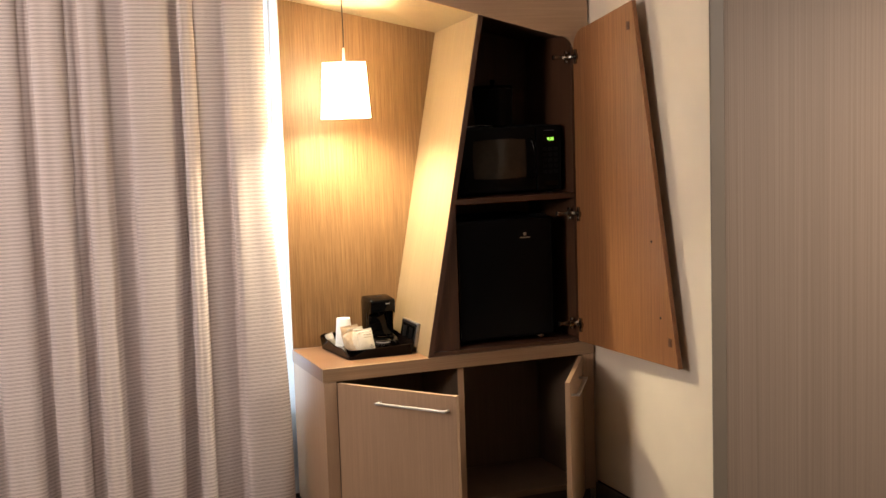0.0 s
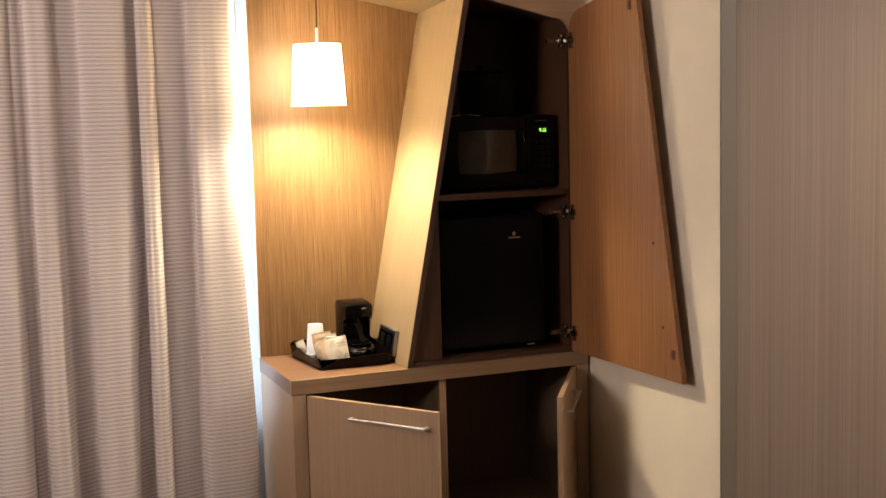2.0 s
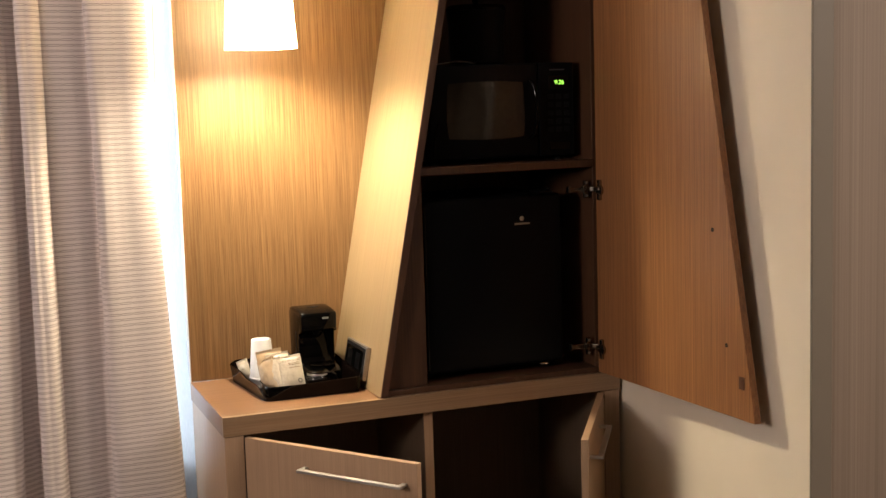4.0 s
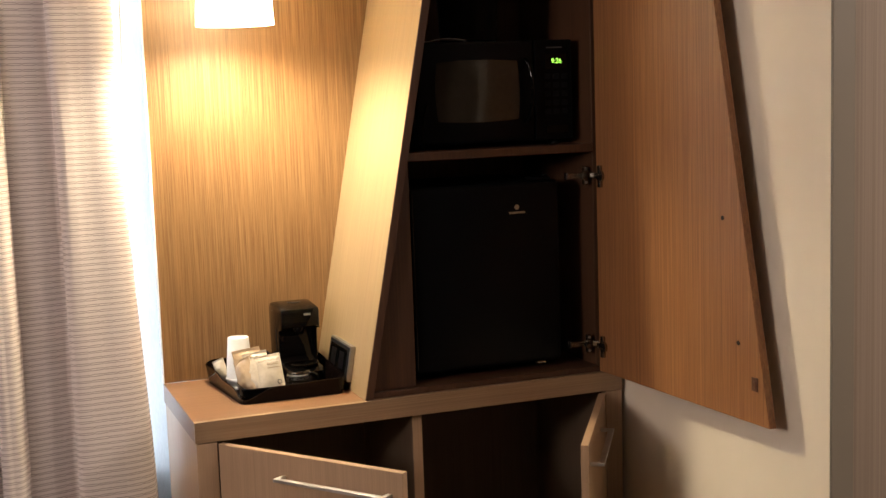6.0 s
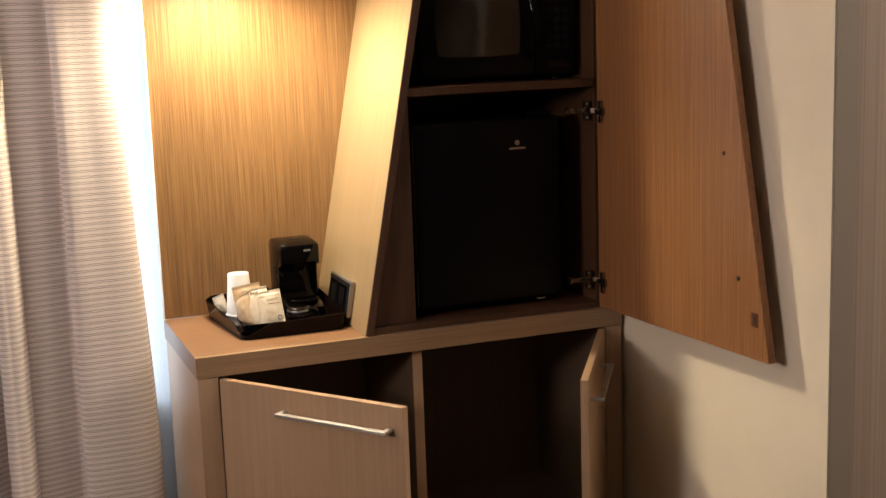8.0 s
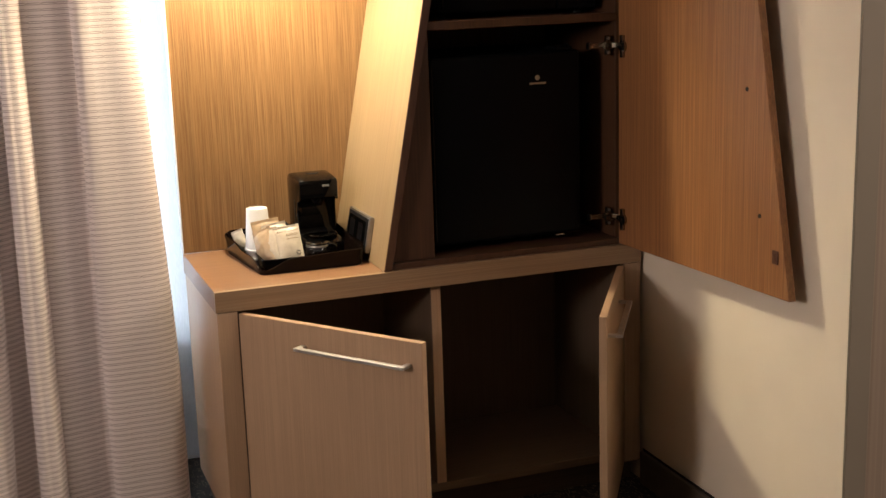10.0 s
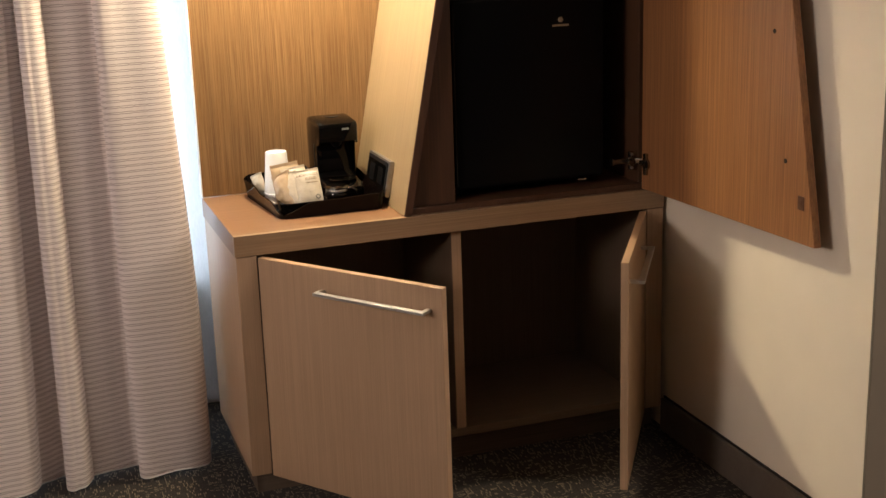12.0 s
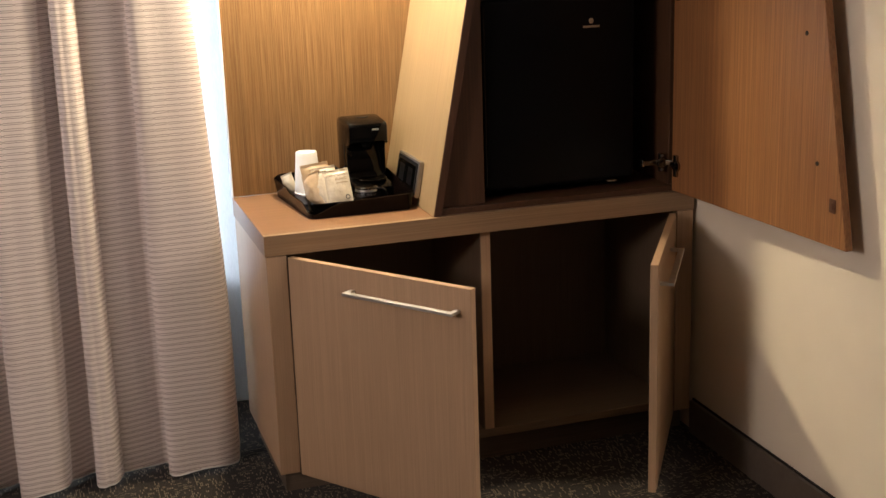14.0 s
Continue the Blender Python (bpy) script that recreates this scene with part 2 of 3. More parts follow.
    return ob


def part(name, bm, mat, parent=None, label="", smooth=False):
    me = bpy.data.meshes.new(name)
    bmesh.ops.recalc_face_normals(bm, faces=bm.faces)
    bm.to_mesh(me)
    bm.free()
    me.materials.append(mat)
    if smooth:
        for p in me.polygons:
            p.use_smooth = True
        me.set_sharp_from_angle(angle=radians(35))
    ob = new(name, me)
    ob.parent = parent
    if label:
        ob["label"] = label
    return ob


def box(x0, x1, y0, y1, z0, z1, r=0.0015, seg=2):
    bm = bmesh.new()
    bmesh.ops.create_cube(bm, size=1)
    for v in bm.verts:
        v.co = Vector(((x0 + x1) / 2 + v.co.x * (x1 - x0), (y0 + y1) / 2 + v.co.y * (y1 - y0), (z0 + z1) / 2 + v.co.z * (z1 - z0)))
    if r:
        bmesh.ops.bevel(bm, geom=bm.edges[:], offset=r, segments=seg, affect="EDGES", profile=0.5)
    return bm


def plate(points, a, b, axis="y", r=0.0015):
    """A flat board: an outline in two axes, thick from a to b along the third."""
    bm = bmesh.new()
    put = {"y": lambda p, t: (p[0], t, p[1]), "x": lambda p, t: (t, p[0], p[1]), "z": lambda p, t: (p[0], p[1], t)}[axis]
    low = [bm.verts.new(put(p, a)) for p in points]
    high = [bm.verts.new(put(p, b)) for p in points]
    n = len(points)
    bm.faces.new(low)
    bm.faces.new(high[::-1])
    for i in range(n):
        bm.faces.new((low[i], high[i], high[(i + 1) % n], low[(i + 1) % n]))
    bmesh.ops.recalc_face_normals(bm, faces=bm.faces)
    if r:
        bmesh.ops.bevel(bm, geom=bm.edges[:], offset=r, segments=1, affect="EDGES")
    return bm


def lathe(profile, at=(0, 0, 0), n=40, close=False):
    """A turned shape from (radius, height) pairs."""
    bm = bmesh.new()
    rings = []
    for r, z in profile:
        if r < 1e-6:
            rings.append([bm.verts.new((at[0], at[1], at[2] + z))])
        else:
            rings.append([bm.verts.new((at[0] + r * math.cos(2 * math.pi * k / n), at[1] + r * math.sin(2 * math.pi * k / n), at[2] + z)) for k in range(n)])
    pairs = list(zip(rings, rings[1:])) + ([(rings[-1], rings[0])] if close else [])
    for p, q in pairs:
        for k in range(n):
            j = (k + 1) % n
            if len(p) == 1 and len(q) > 1:
                bm.faces.new((p[0], q[k], q[j]))
            elif len(q) == 1 and len(p) > 1:
                bm.faces.new((p[k], p[j], q[0]))
            elif len(p) > 1:
                bm.faces.new((p[k], p[j], q[j], q[k]))
    return bm


def tube(points, r, n=10):
    """A round bar along a line of points."""
    bm = bmesh.new()
    pts = [Vector(p) for p in points]
    rings = []
    for i, p in enumerate(pts):
        d = (pts[min(i + 1, len(pts) - 1)] - pts[max(i - 1, 0)]).normalized()
        side = d.cross(Vector((0.31, 0.17, 0.93))).normalized()
        up = d.cross(side)
        rings.append([bm.verts.new(p + r * (math.cos(2 * math.pi * k / n) * side + math.sin(2 * math.pi * k / n) * up)) for k in range(n)])
    for p, q in zip(rings, rings[1:]):
        for k in range(n):
            bm.faces.new((p[k], p[(k + 1) % n], q[(k + 1) % n], q[k]))
    bm.faces.new(rings[0][::-1])
    bm.faces.new(rings[-1])
    return bm


def joined(*bms):
    out = bmesh.new()
    for bm in bms:
        me = bpy.data.meshes.new("piece")
        bm.to_mesh(me)
        bm.free()
        out.from_mesh(me)
        bpy.data.meshes.remove(me)
    return out


def moved(bm, m):
    bmesh.ops.transform(bm, matrix=m, verts=bm.verts)
    return bm


def lettering(name, text, size, m, mat, parent, depth=0.0003):
    cu = bpy.data.curves.new(name, "FONT")
    cu.body, cu.size, cu.extrude, cu.align_x, cu.align_y = text, size, depth, "CENTER", "CENTER"
    tmp = new("tmp_text", cu)
    me = bpy.data.meshes.new_from_object(tmp.evaluated_get(bpy.context.evaluated_depsgraph_get()))
    bpy.data.objects.remove(tmp)
    me.transform(m)
    me.materials.clear()
    me.materials.append(mat)
    ob = new(name, me)
    ob.parent = parent
    return ob


def structure(name, bm, mat, label, category):
    return tagged(part(name, bm, mat), label, category, kind="structure")


# ---- the room ----
TOP = 2.50
structure("floor", box(-4.2, 3.2, -6.6, 1.0, -0.05, 0.0, 0), CARPET, "dark brown carpet with pale broken dashes", "carpet")
structure("ceiling", box(-4.2, 3.2, -6.6, 1.0, TOP, TOP + 0.1, 0), CEILING_PAINT, "plain white painted ceiling", "ceiling")
structure("wall_east", box(1.21, 1.264, -0.903, 1.0, 0, TOP, 0.004), WALL, "smooth cream painted wall beside the cabinets", "wall")
structure("wall_east_return", box(1.272, 3.2, -0.901, -0.77, 0, TOP, 0), STRIPED, "taupe wallcovering with fine upright stripes", "wall")
# Wall end drawn as a separate strip, darker than the cream wall.
structure("trim_corner", box(1.2105, 1.268, -0.907, -0.89, 0, TOP, 0.002), TRIM, "flat taupe strip on the wall end", "trim")
# Next three walls are unseen; their dark finish holds down bounced light.
structure("wall_far_east", box(3.0, 3.2, -6.6, -0.903, 0, TOP, 0), STRIPED, "unseen wall in striped taupe, chosen to cut bounced light", "wall")
structure("wall_west", box(-4.2, -4.0, -6.6, 1.0, 0, TOP, 0), STRIPED, "unseen wall in striped taupe, chosen to cut bounced light", "wall")
structure("wall_south", box(-4.0, 3.0, -6.6, -6.4, 0, TOP, 0), STRIPED, "unseen wall in striped taupe, chosen to cut bounced light", "wall")
WX0, WX1, WZ0, WZ1 = -2.5, 0.045, 0.40, 2.32
wall_n = joined(box(-4.0, WX0, 0.75, 0.95, 0, TOP, 0), box(WX1, 1.21, 0.75, 0.95, 0, TOP, 0),
                box(WX0, WX1, 0.75, 0.95, 0, WZ0, 0), box(WX0, WX1, 0.75, 0.95, WZ1, TOP, 0))
structure("wall_north", wall_n, WALL_WHITE, "white painted window wall behind the curtain", "wall")
win = tagged(empty("window_1", (0, 0.90, 0)), "bright daylit window behind the drawn curtain", "window", kind="structure")
part("window_frame", joined(box(WX0, WX1, -0.02, 0.03, WZ0, WZ0 + 0.05), box(WX0, WX1, -0.02, 0.03, WZ1 - 0.05, WZ1),
                            box(WX0, WX0 + 0.05, -0.02, 0.03, WZ0 + 0.05, WZ1 - 0.05), box(WX1 - 0.05, WX1, -0.02, 0.03, WZ0 + 0.05, WZ1 - 0.05)), WALL_WHITE, win)
part("window_sill", box(WX0, WX1, -0.17, -0.02, WZ0, WZ0 + 0.02, 0.004), WALL_WHITE, win)
pane = part("pane", box(WX0 + 0.05, WX1 - 0.05, 0.0, 0.006, WZ0 + 0.05, WZ1 - 0.05, 0), GLASS, win)
pane.visible_shadow = False
structure("backdrop", box(-3.6, 1.5, 1.6, 1.62, 0.0, 3.2, 0), DAYLIGHT, "pale overcast daylight outside the window", "backdrop")
base = tagged(part("baseboard", joined(box(1.196, 1.21, -0.903, 0.0, 0, 0.097, 0.002), box(1.196, 1.22, -0.916, -0.9075, 0, 0.097, 0.001)), SKIRTING),
              "dark brown vinyl baseboard along the cream wall", "baseboard", kind="structure")
structure("baseboard_return", box(1.2205, 3.0, -0.915, -0.9075, 0, 0.097, 0.002), SKIRTING, "dark brown vinyl baseboard", "baseboard")


# Black strip stands in for the shadow line over the baseboard.
structure("trim_skirting_shade", box(1.2068, 1.2102, -0.903, 0.0, 0.0972, 0.1035, 0), HOLE, "dark strip painted as the shadow line above the baseboard", "trim")


# ---- curtain ----
def curtain():
    fronts = [(-0.066, -0.263), (-0.386, -0.458), (-0.526, -0.654), (-0.735, -0.825), (-0.880, -1.000), (-1.050, -1.195)]
    while fronts[-1][1] > -2.6:
        e = fronts[-1][1]
        fronts.append((e - 0.055 - 0.03 * random.random(), e - 0.18 - 0.05 * random.random()))
    line = [(-0.052, 0.365), (-0.060, 0.345)]
    for i, (xr, xl) in enumerate(fronts):
        w = xr - xl
        back = 0.334 + 0.008 * ((i * 7) % 3)
        line += [(xr + 0.002, 0.318)] if i else []
        turned = 0.002 if i == 0 else 0.005
        line += [(xr, 0.298 + turned), (xr - 0.012, 0.280 + turned), (xr - 0.28 * w, 0.270 + 0.72 * turned), (xr - 0.45 * w, 0.2685 + 0.5 * turned), (xr - 0.62 * w, 0.270 + 0.35 * turned), (xl + 0.020, 0.266), (xl + 0.003, 0.272), (xl - 0.001, 0.284), (xl + 0.006, 0.300), (xl + 0.016, 0.325)]
        if i + 1 < len(fronts):
            nr = fronts[i + 1][0]
            line += [(xl + 0.016, back), (xl - 0.004, back + 0.006), (xl - 0.018, back), ((xl + nr) / 2, back - 0.012), (nr + 0.010, back - 0.022)]
    pts = [Vector((x, y, 0)) for x, y in line]
    for _ in range(2):
        cut = [pts[0]]
        for p, q in zip(pts, pts[1:]):
            cut += [p.lerp(q, 0.25), p.lerp(q, 0.75)]
        pts = cut + [pts[-1]]
    fine, rest = [pts[0]], 0.0
    for p, q in zip(pts, pts[1:]):
        length, at = (q - p).length, 0.006 - rest
        while at < length:
            fine.append(p.lerp(q, at / length))
            at += 0.006
        rest = length - (at - 0.006)
    pts = fine
    us = [0.0]
    for a, b in zip(pts, pts[1:]):
        us.append(us[-1] + (b - a).length)
    bm = bmesh.new()
    uv = bm.loops.layers.uv.new("UVMap")
    rows = 46
    grid = []
    for j in range(rows + 1):
        z = 0.016 + (2.47 - 0.016) * j / rows if j != 1 else 0.024
        up = z / 2.47
        line = []
        for k, p in enumerate(pts):
            ripple = 0.004 * noise.noise((us[k] * 11, z * 0.25, 5.0)) + 0.0012 * noise.noise((us[k] * 34, z * 0.5, 8.0))
            sway = 0.006 * noise.noise((p.x * 3.1, z * 0.9, 4.0)) + 0.004 * noise.noise((p.x * 14, z * 2.2, 9.0))
            deep = 0.34 + (p.y - 0.34) * (1.45 - 0.90 * up) + 0.006 * noise.noise((p.x * 7, z * 1.3, 1.0)) + ripple * (0.5 + 0.5 * up)
            edge = -0.045 * max(0.0, min(1.0, (z - 0.35) / 0.95)) ** 1.4 * max(0.0, 1 - k / 40)
            edge += 0.048 * min(1.0, z / 1.2) * math.exp(-0.5 * ((p.x + 0.540) / 0.05) ** 2)
            low = 0.004 * math.sin(p.x * 31) if j == 0 else 0.0
            line.append(bm.verts.new((p.x + edge + sway * (0.4 + 0.6 * up) * (1.0 if k > 8 else 0.3), deep, z + low)))
        grid.append(line)
    for j in range(rows):
        for k in range(len(pts) - 1):
            f = bm.faces.new((grid[j][k], grid[j][k + 1], grid[j + 1][k + 1], grid[j + 1][k]))
            for lp, (a, b) in zip(f.loops, ((k, j), (k + 1, j), (k + 1, j + 1), (k, j + 1))):
                lp[uv].uv = (us[a], grid[b][a].co.z)
    hem_line = [tuple(v.co + Vector((0, -0.002, 0.0))) for v in grid[0]]
    thing = tagged(empty("curtain", (0, 0, 0)), "beige woven curtain with thin wavy brown lines, drawn in deep folds", "curtain")
    cloth = part("cloth", bm, CLOTH, thing, smooth=True)
    sol = cloth.modifiers.new("thick", "SOLIDIFY")
    sol.thickness, sol.offset = 0.0025, 1.0
    part("hem", tube(hem_line, 0.0020, 6), HEM, thing, "pale stitched hem", smooth=True)


curtain()
wand = tagged(empty("curtain_wand"), "thin pale pull wand hanging at the curtain edge", "wand")
part("rod", tube([(-0.068, 0.35, 2.46), (-0.070, 0.35, 1.9), (-0.082, 0.35, 1.36)], 0.003, 8), HEM, wand, smooth=True)
part("tip", lathe([(0.0, 0.0), (0.004, 0.002), (0.005, 0.012), (0.003, 0.022), (0.0, 0.022)], (-0.0825, 0.35, 1.338), 12), NAPKIN, wand, smooth=True)



def sheer():
    """A white sheer close to the glass, in shallow waves."""
    bm = bmesh.new()
    cols, rows, grid = 150, 6, []
    for j in range(rows + 1):
        z = 0.03 + 2.43 * j / rows
        grid.append([bm.verts.new((0.40 - 3.0 * k / cols, 0.705 + 0.014 * math.sin(k * 0.62) + 0.005 * noise.noise((k * 0.2, z, 3.0)), z)) for k in range(cols + 1)])
    for j in range(rows):
        for k in range(cols):
            bm.faces.new((grid[j][k], grid[j][k + 1], grid[j + 1][k + 1], grid[j + 1][k]))
    m, nodes, links, b = material("white_sheer_cloth", 0.9)
    b.inputs["Base Color"].default_value = (0.8, 0.8, 0.8, 1)
    t = nodes.new("ShaderNodeBsdfTranslucent")
    r = ramp(nodes, [(0.3, (0.50, 0.53, 0.57)), (0.7, (0.64, 0.67, 0.71))])
    links.new(noise_tex(nodes, links, coords(nodes, links, (600, 1, 60)), 1.0, 2.0), r.inputs[0])
    links.new(r.outputs[0], t.inputs["Color"])
    mix = nodes.new("ShaderNodeMixShader")
    mix.inputs[0].default_value = 0.6
    links.new(b.outputs[0], mix.inputs[1])
    links.new(t.outputs[0], mix.inputs[2])
    links.new(mix.outputs[0], nodes["Material Output"].inputs["Surface"])
    ob = part("sheer_curtain", bm, m, smooth=True)
    return tagged(ob, "white sheer glowing with daylight behind the drape", "curtain")


sheer()

# ---- base cabinet ----
D = 0.481
cab = tagged(empty("base_cabinet"), "taupe oak base cabinet with both doors standing open", "cabinet")
part("side_panel", box(0.0, 0.052, 0.0, D, 0.072, 0.664), OAK_GREY, cab)
part("side_panel", box(1.147, 1.1975, 0.0, D, 0.072, 0.664), OAK_GREY, cab)
part("bottom_panel", box(0.0525, 1.1465, 0.022, 0.46, 0.074, 0.098), INSIDE_SHADE_X, cab)
part("back_panel", box(0.0525, 1.1465, 0.462, 0.478, 0.074, 0.664, 0), INSIDE_SHADE, cab)
part("partition", box(0.578, 0.605, 0.022, 0.461, 0.0985, 0.664), OAK_GREY, cab)
# Thin added sheets carry the painted shade over the inner sides.
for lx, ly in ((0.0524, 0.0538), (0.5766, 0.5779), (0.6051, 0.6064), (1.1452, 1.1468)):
    part("shade_sheet", box(lx, ly, 0.024, 0.461, 0.0985, 0.664, 0), INSIDE_SHADE, cab, "thin sheet added to darken the inner side like shade")
# Added blocker: keeps daylight out of the gap and leaves it dark.
part("leak_blocker", box(1.1978, 1.2095, 0.05, 0.08, 0.098, 0.664, 0), PLINTH, cab, "dark strip added to stop daylight leaking through the wall gap")
part("plinth", box(0.02, 1.1955, 0.05, 0.45, 0.0, 0.0715, 0.001), PLINTH, cab, "dark recessed plinth")


def base_door(name, at, turn, w, sign):
    """A slab door hung at one upright edge; sign says to which side it reaches from the hinge."""
    hinge = Matrix.Translation(at) @ pose(0, 0, 0, 0, 0, turn)
    xs = sorted((0.0, sign * w))
    door = part(name, box(xs[0], xs[1], 0.0, 0.019, 0.066, 0.659), OAK_GREY, cab)
    door.matrix_local = hinge
    a, b = sorted((sign * (w - 0.355), sign * (w - 0.030)))
    bar = joined(box(a, b, -0.036, -0.021, 0.5985, 0.6065, 0.001), box(a, a + 0.013, -0.0212, -0.0003, 0.5985, 0.6065, 0.0008),
                 box(b - 0.013, b, -0.0212, -0.0003, 0.5985, 0.6065, 0.0008))
    part("handle", bar, STEEL, door, "brushed nickel bar handle")
    for z in (0.14, 0.585):
        plate_x = sign * 0.03
        part("hinge", joined(box(plate_x - 0.018, plate_x + 0.018, 0.0192, 0.026, z - 0.03, z + 0.03, 0.002),
                             box(min(0, plate_x), max(0, plate_x), 0.026, 0.036, z - 0.008, z + 0.008, 0.002)), HINGE_STEEL, door, "nickel cup hinge")
    return door


base_door("door", (0.054, 0.0, 0.0), -53.6, 0.558, 1)
base_door("door", (1.145, 0.0, 0.0), 57.4, 0.527, -1)

worktop = tagged(empty("worktop"), "thick oak veneer worktop on the base cabinet", "worktop")
part("top_board", box(-0.003, 1.1985, 0.0165, D, 0.666, 0.720, 0.001), OAK_FLAT, worktop)
part("front_edge", box(-0.003, 1.1985, -0.003, 0.0163, 0.666, 0.720, 0.0012), OAK_EDGE, worktop, "front edge toned like the worktop oak in shade")

# ---- upper cabinet with its lamp niche ----
tall = tagged(empty("upper_cabinet"), "oak upper cabinet with a slanted divider, lit niche and open door", "cabinet")
part("niche_back", plate([(0.0, 0.7205), (0.455, 0.7205), (0.712, 2.060), (0.0, 2.214)], D, D + 0.02), OAK, tall, "warm oak veneer back")
LEAN = Matrix.Translation((0.444, 0, 0.7205)) @ pose(0, 0, 0, 0, math.degrees(math.atan2(0.265, 1.3825)), 0)
divider = part("divider", moved(plate([(0.444, 0.7205), (0.466, 0.7205), (0.731, 2.096), (0.709, 2.103)], 0.006, D - 0.001), LEAN.inverted()), OAK_PALE, tall, "slanted pale oak divider")
divider.matrix_local = LEAN
part("divider_edge", plate([(0.4445, 0.7215), (0.4655, 0.7215), (0.7305, 2.095), (0.7095, 2.102)], 0.002, 0.0056, r=0.0006), OAK_INSIDE, tall, "dark brown edge band")
ceil_bm = bmesh.new()
quad = [(-0.02, -0.0, 2.283), (0.709, -0.0, 2.104), (0.709, D + 0.02, 2.054), (-0.02, D + 0.02, 2.210)]
lo = [ceil_bm.verts.new(p) for p in quad]
hi = [ceil_bm.verts.new((p[0], p[1], p[2] + 0.02)) for p in quad]
ceil_bm.faces.new(lo)
ceil_bm.faces.new(hi[::-1])
for i in range(4):
    ceil_bm.faces.new((lo[i], lo[(i + 1) % 4], hi[(i + 1) % 4], hi[i]))
part("niche_top", ceil_bm, OAK_PALE, tall, "sloping oak niche top")
rim = [(0.6, 2.128), (1.07, 2.010)] + [(1.07 + 0.072 * math.sin(a), 1.940 + 0.070 * math.cos(a) + 0.002 * math.cos(a)) for a in [k * math.pi / 16 for k in range(1, 9)]]
part("header_panel", plate([(-0.02, 2.281), *rim, (1.142, 1.90), (1.1975, 1.90), (1.1975, TOP), (-0.02, TOP)], -0.003, 0.017, r=0), OAK_GREY_X, tall, "taupe panel above the opening")
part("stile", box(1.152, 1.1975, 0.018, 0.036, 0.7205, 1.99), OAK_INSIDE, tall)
# Edge band painted white to carry the daylight gleam.
part("niche_edge", box(-0.0042, -0.0004, D - 0.012, D + 0.02, 0.7215, 2.22, 0.0008), WALL_WHITE, tall, "thin edge band whitened for the daylight on it")
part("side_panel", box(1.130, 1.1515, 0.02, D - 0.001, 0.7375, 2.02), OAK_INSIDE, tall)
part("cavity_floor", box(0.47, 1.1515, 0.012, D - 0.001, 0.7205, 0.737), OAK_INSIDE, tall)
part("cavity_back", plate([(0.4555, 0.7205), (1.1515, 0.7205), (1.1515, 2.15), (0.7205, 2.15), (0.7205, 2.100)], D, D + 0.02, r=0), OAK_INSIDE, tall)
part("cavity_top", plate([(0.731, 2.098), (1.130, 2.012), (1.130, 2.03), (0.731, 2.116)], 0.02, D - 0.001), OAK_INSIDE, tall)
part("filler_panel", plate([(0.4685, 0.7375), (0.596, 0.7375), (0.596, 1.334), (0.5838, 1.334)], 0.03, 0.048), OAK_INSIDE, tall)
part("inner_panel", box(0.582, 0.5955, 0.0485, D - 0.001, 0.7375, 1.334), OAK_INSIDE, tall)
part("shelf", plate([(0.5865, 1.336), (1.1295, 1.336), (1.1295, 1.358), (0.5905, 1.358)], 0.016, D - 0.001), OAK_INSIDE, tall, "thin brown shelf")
# the open door, hinged at the wall side
ux = Vector((0.026, -0.78)).normalized()
arc = [(0.11 - 0.105 * math.sin(a), 1.955 + 0.0875 * math.cos(a)) for a in [k * math.pi / 14 for k in range(0, 8)]]
outline = [(0.004, 0.727), (0.763, 0.738), (0.472, 2.117), *arc]
door_bm = plate(outline, -0.010, 0.010, r=0.001)
turn = math.degrees(math.atan2(ux.y, ux.x))
DOORM = Matrix.Translation((1.136, -0.002, 0)) @ pose(0, 0, 0, 0, 0, turn)
tall_door = part("door", door_bm, OAK_DOOR, tall, "oak door with a slanted free edge, swung fully open")
tall_door.matrix_local = DOORM
for u, z in ((0.590, 1.202), (0.648, 0.916)):
    part("screw_hole", moved(lathe([(0.0, 0), (0.0055, 0), (0.0055, 0.0012), (0.0, 0.0012)], n=14), Matrix.Translation((u, -0.0102, z)) @ pose(0, 0, 0, 90)), HOLE, tall_door)
for u, z in ((0.711, 0.831), (0.446, 2.023)):
    part("catch_plate", joined(box(u - 0.011, u + 0.011, -0.0125, -0.0101, z - 0.016, z + 0.016, 0.001), box(u - 0.005, u + 0.005, -0.0138, -0.0124, z - 0.008, z + 0.008, 0.001)),
         gloss("dark_catch_plate", (0.085, 0.032, 0.015), 0.45), tall_door, "small dark catch plate")


def cup_hinge(z):
    """Concealed cup hinge: a mounting plate and arm on the cabinet side, and a cup with two ears on the door."""
    arm = joined(box(1.060, 1.128, 0.030, 0.043, z - 0.007, z + 0.007, 0.002), box(1.054, 1.062, 0.028, 0.045, z - 0.010, z + 0.010, 0.003),
                 box(1.104, 1.118, 0.022, 0.036, z - 0.026, z + 0.026, 0.003), box(1.098, 1.124, 0.019, 0.030, z - 0.011, z + 0.011, 0.003),
                 moved(box(-0.020, 0.020, -0.005, 0.005, z - 0.007, z + 0.007, 0.002), Matrix.Translation((1.130, 0.014, 0)) @ pose(0, 0, 0, 0, 0, -52)))
    h = part("hinge", arm, HINGE_STEEL, tall, "nickel cup hinge")
    for k in (-0.019, 0.019):
        part("screw", moved(lathe([(0.0, 0), (0.0042, 0), (0.0036, 0.0018), (0.0, 0.002)], n=12), Matrix.Translation((1.111, 0.0221, z + k)) @ pose(0, 0, 0, 90)), STEEL, h, smooth=True)
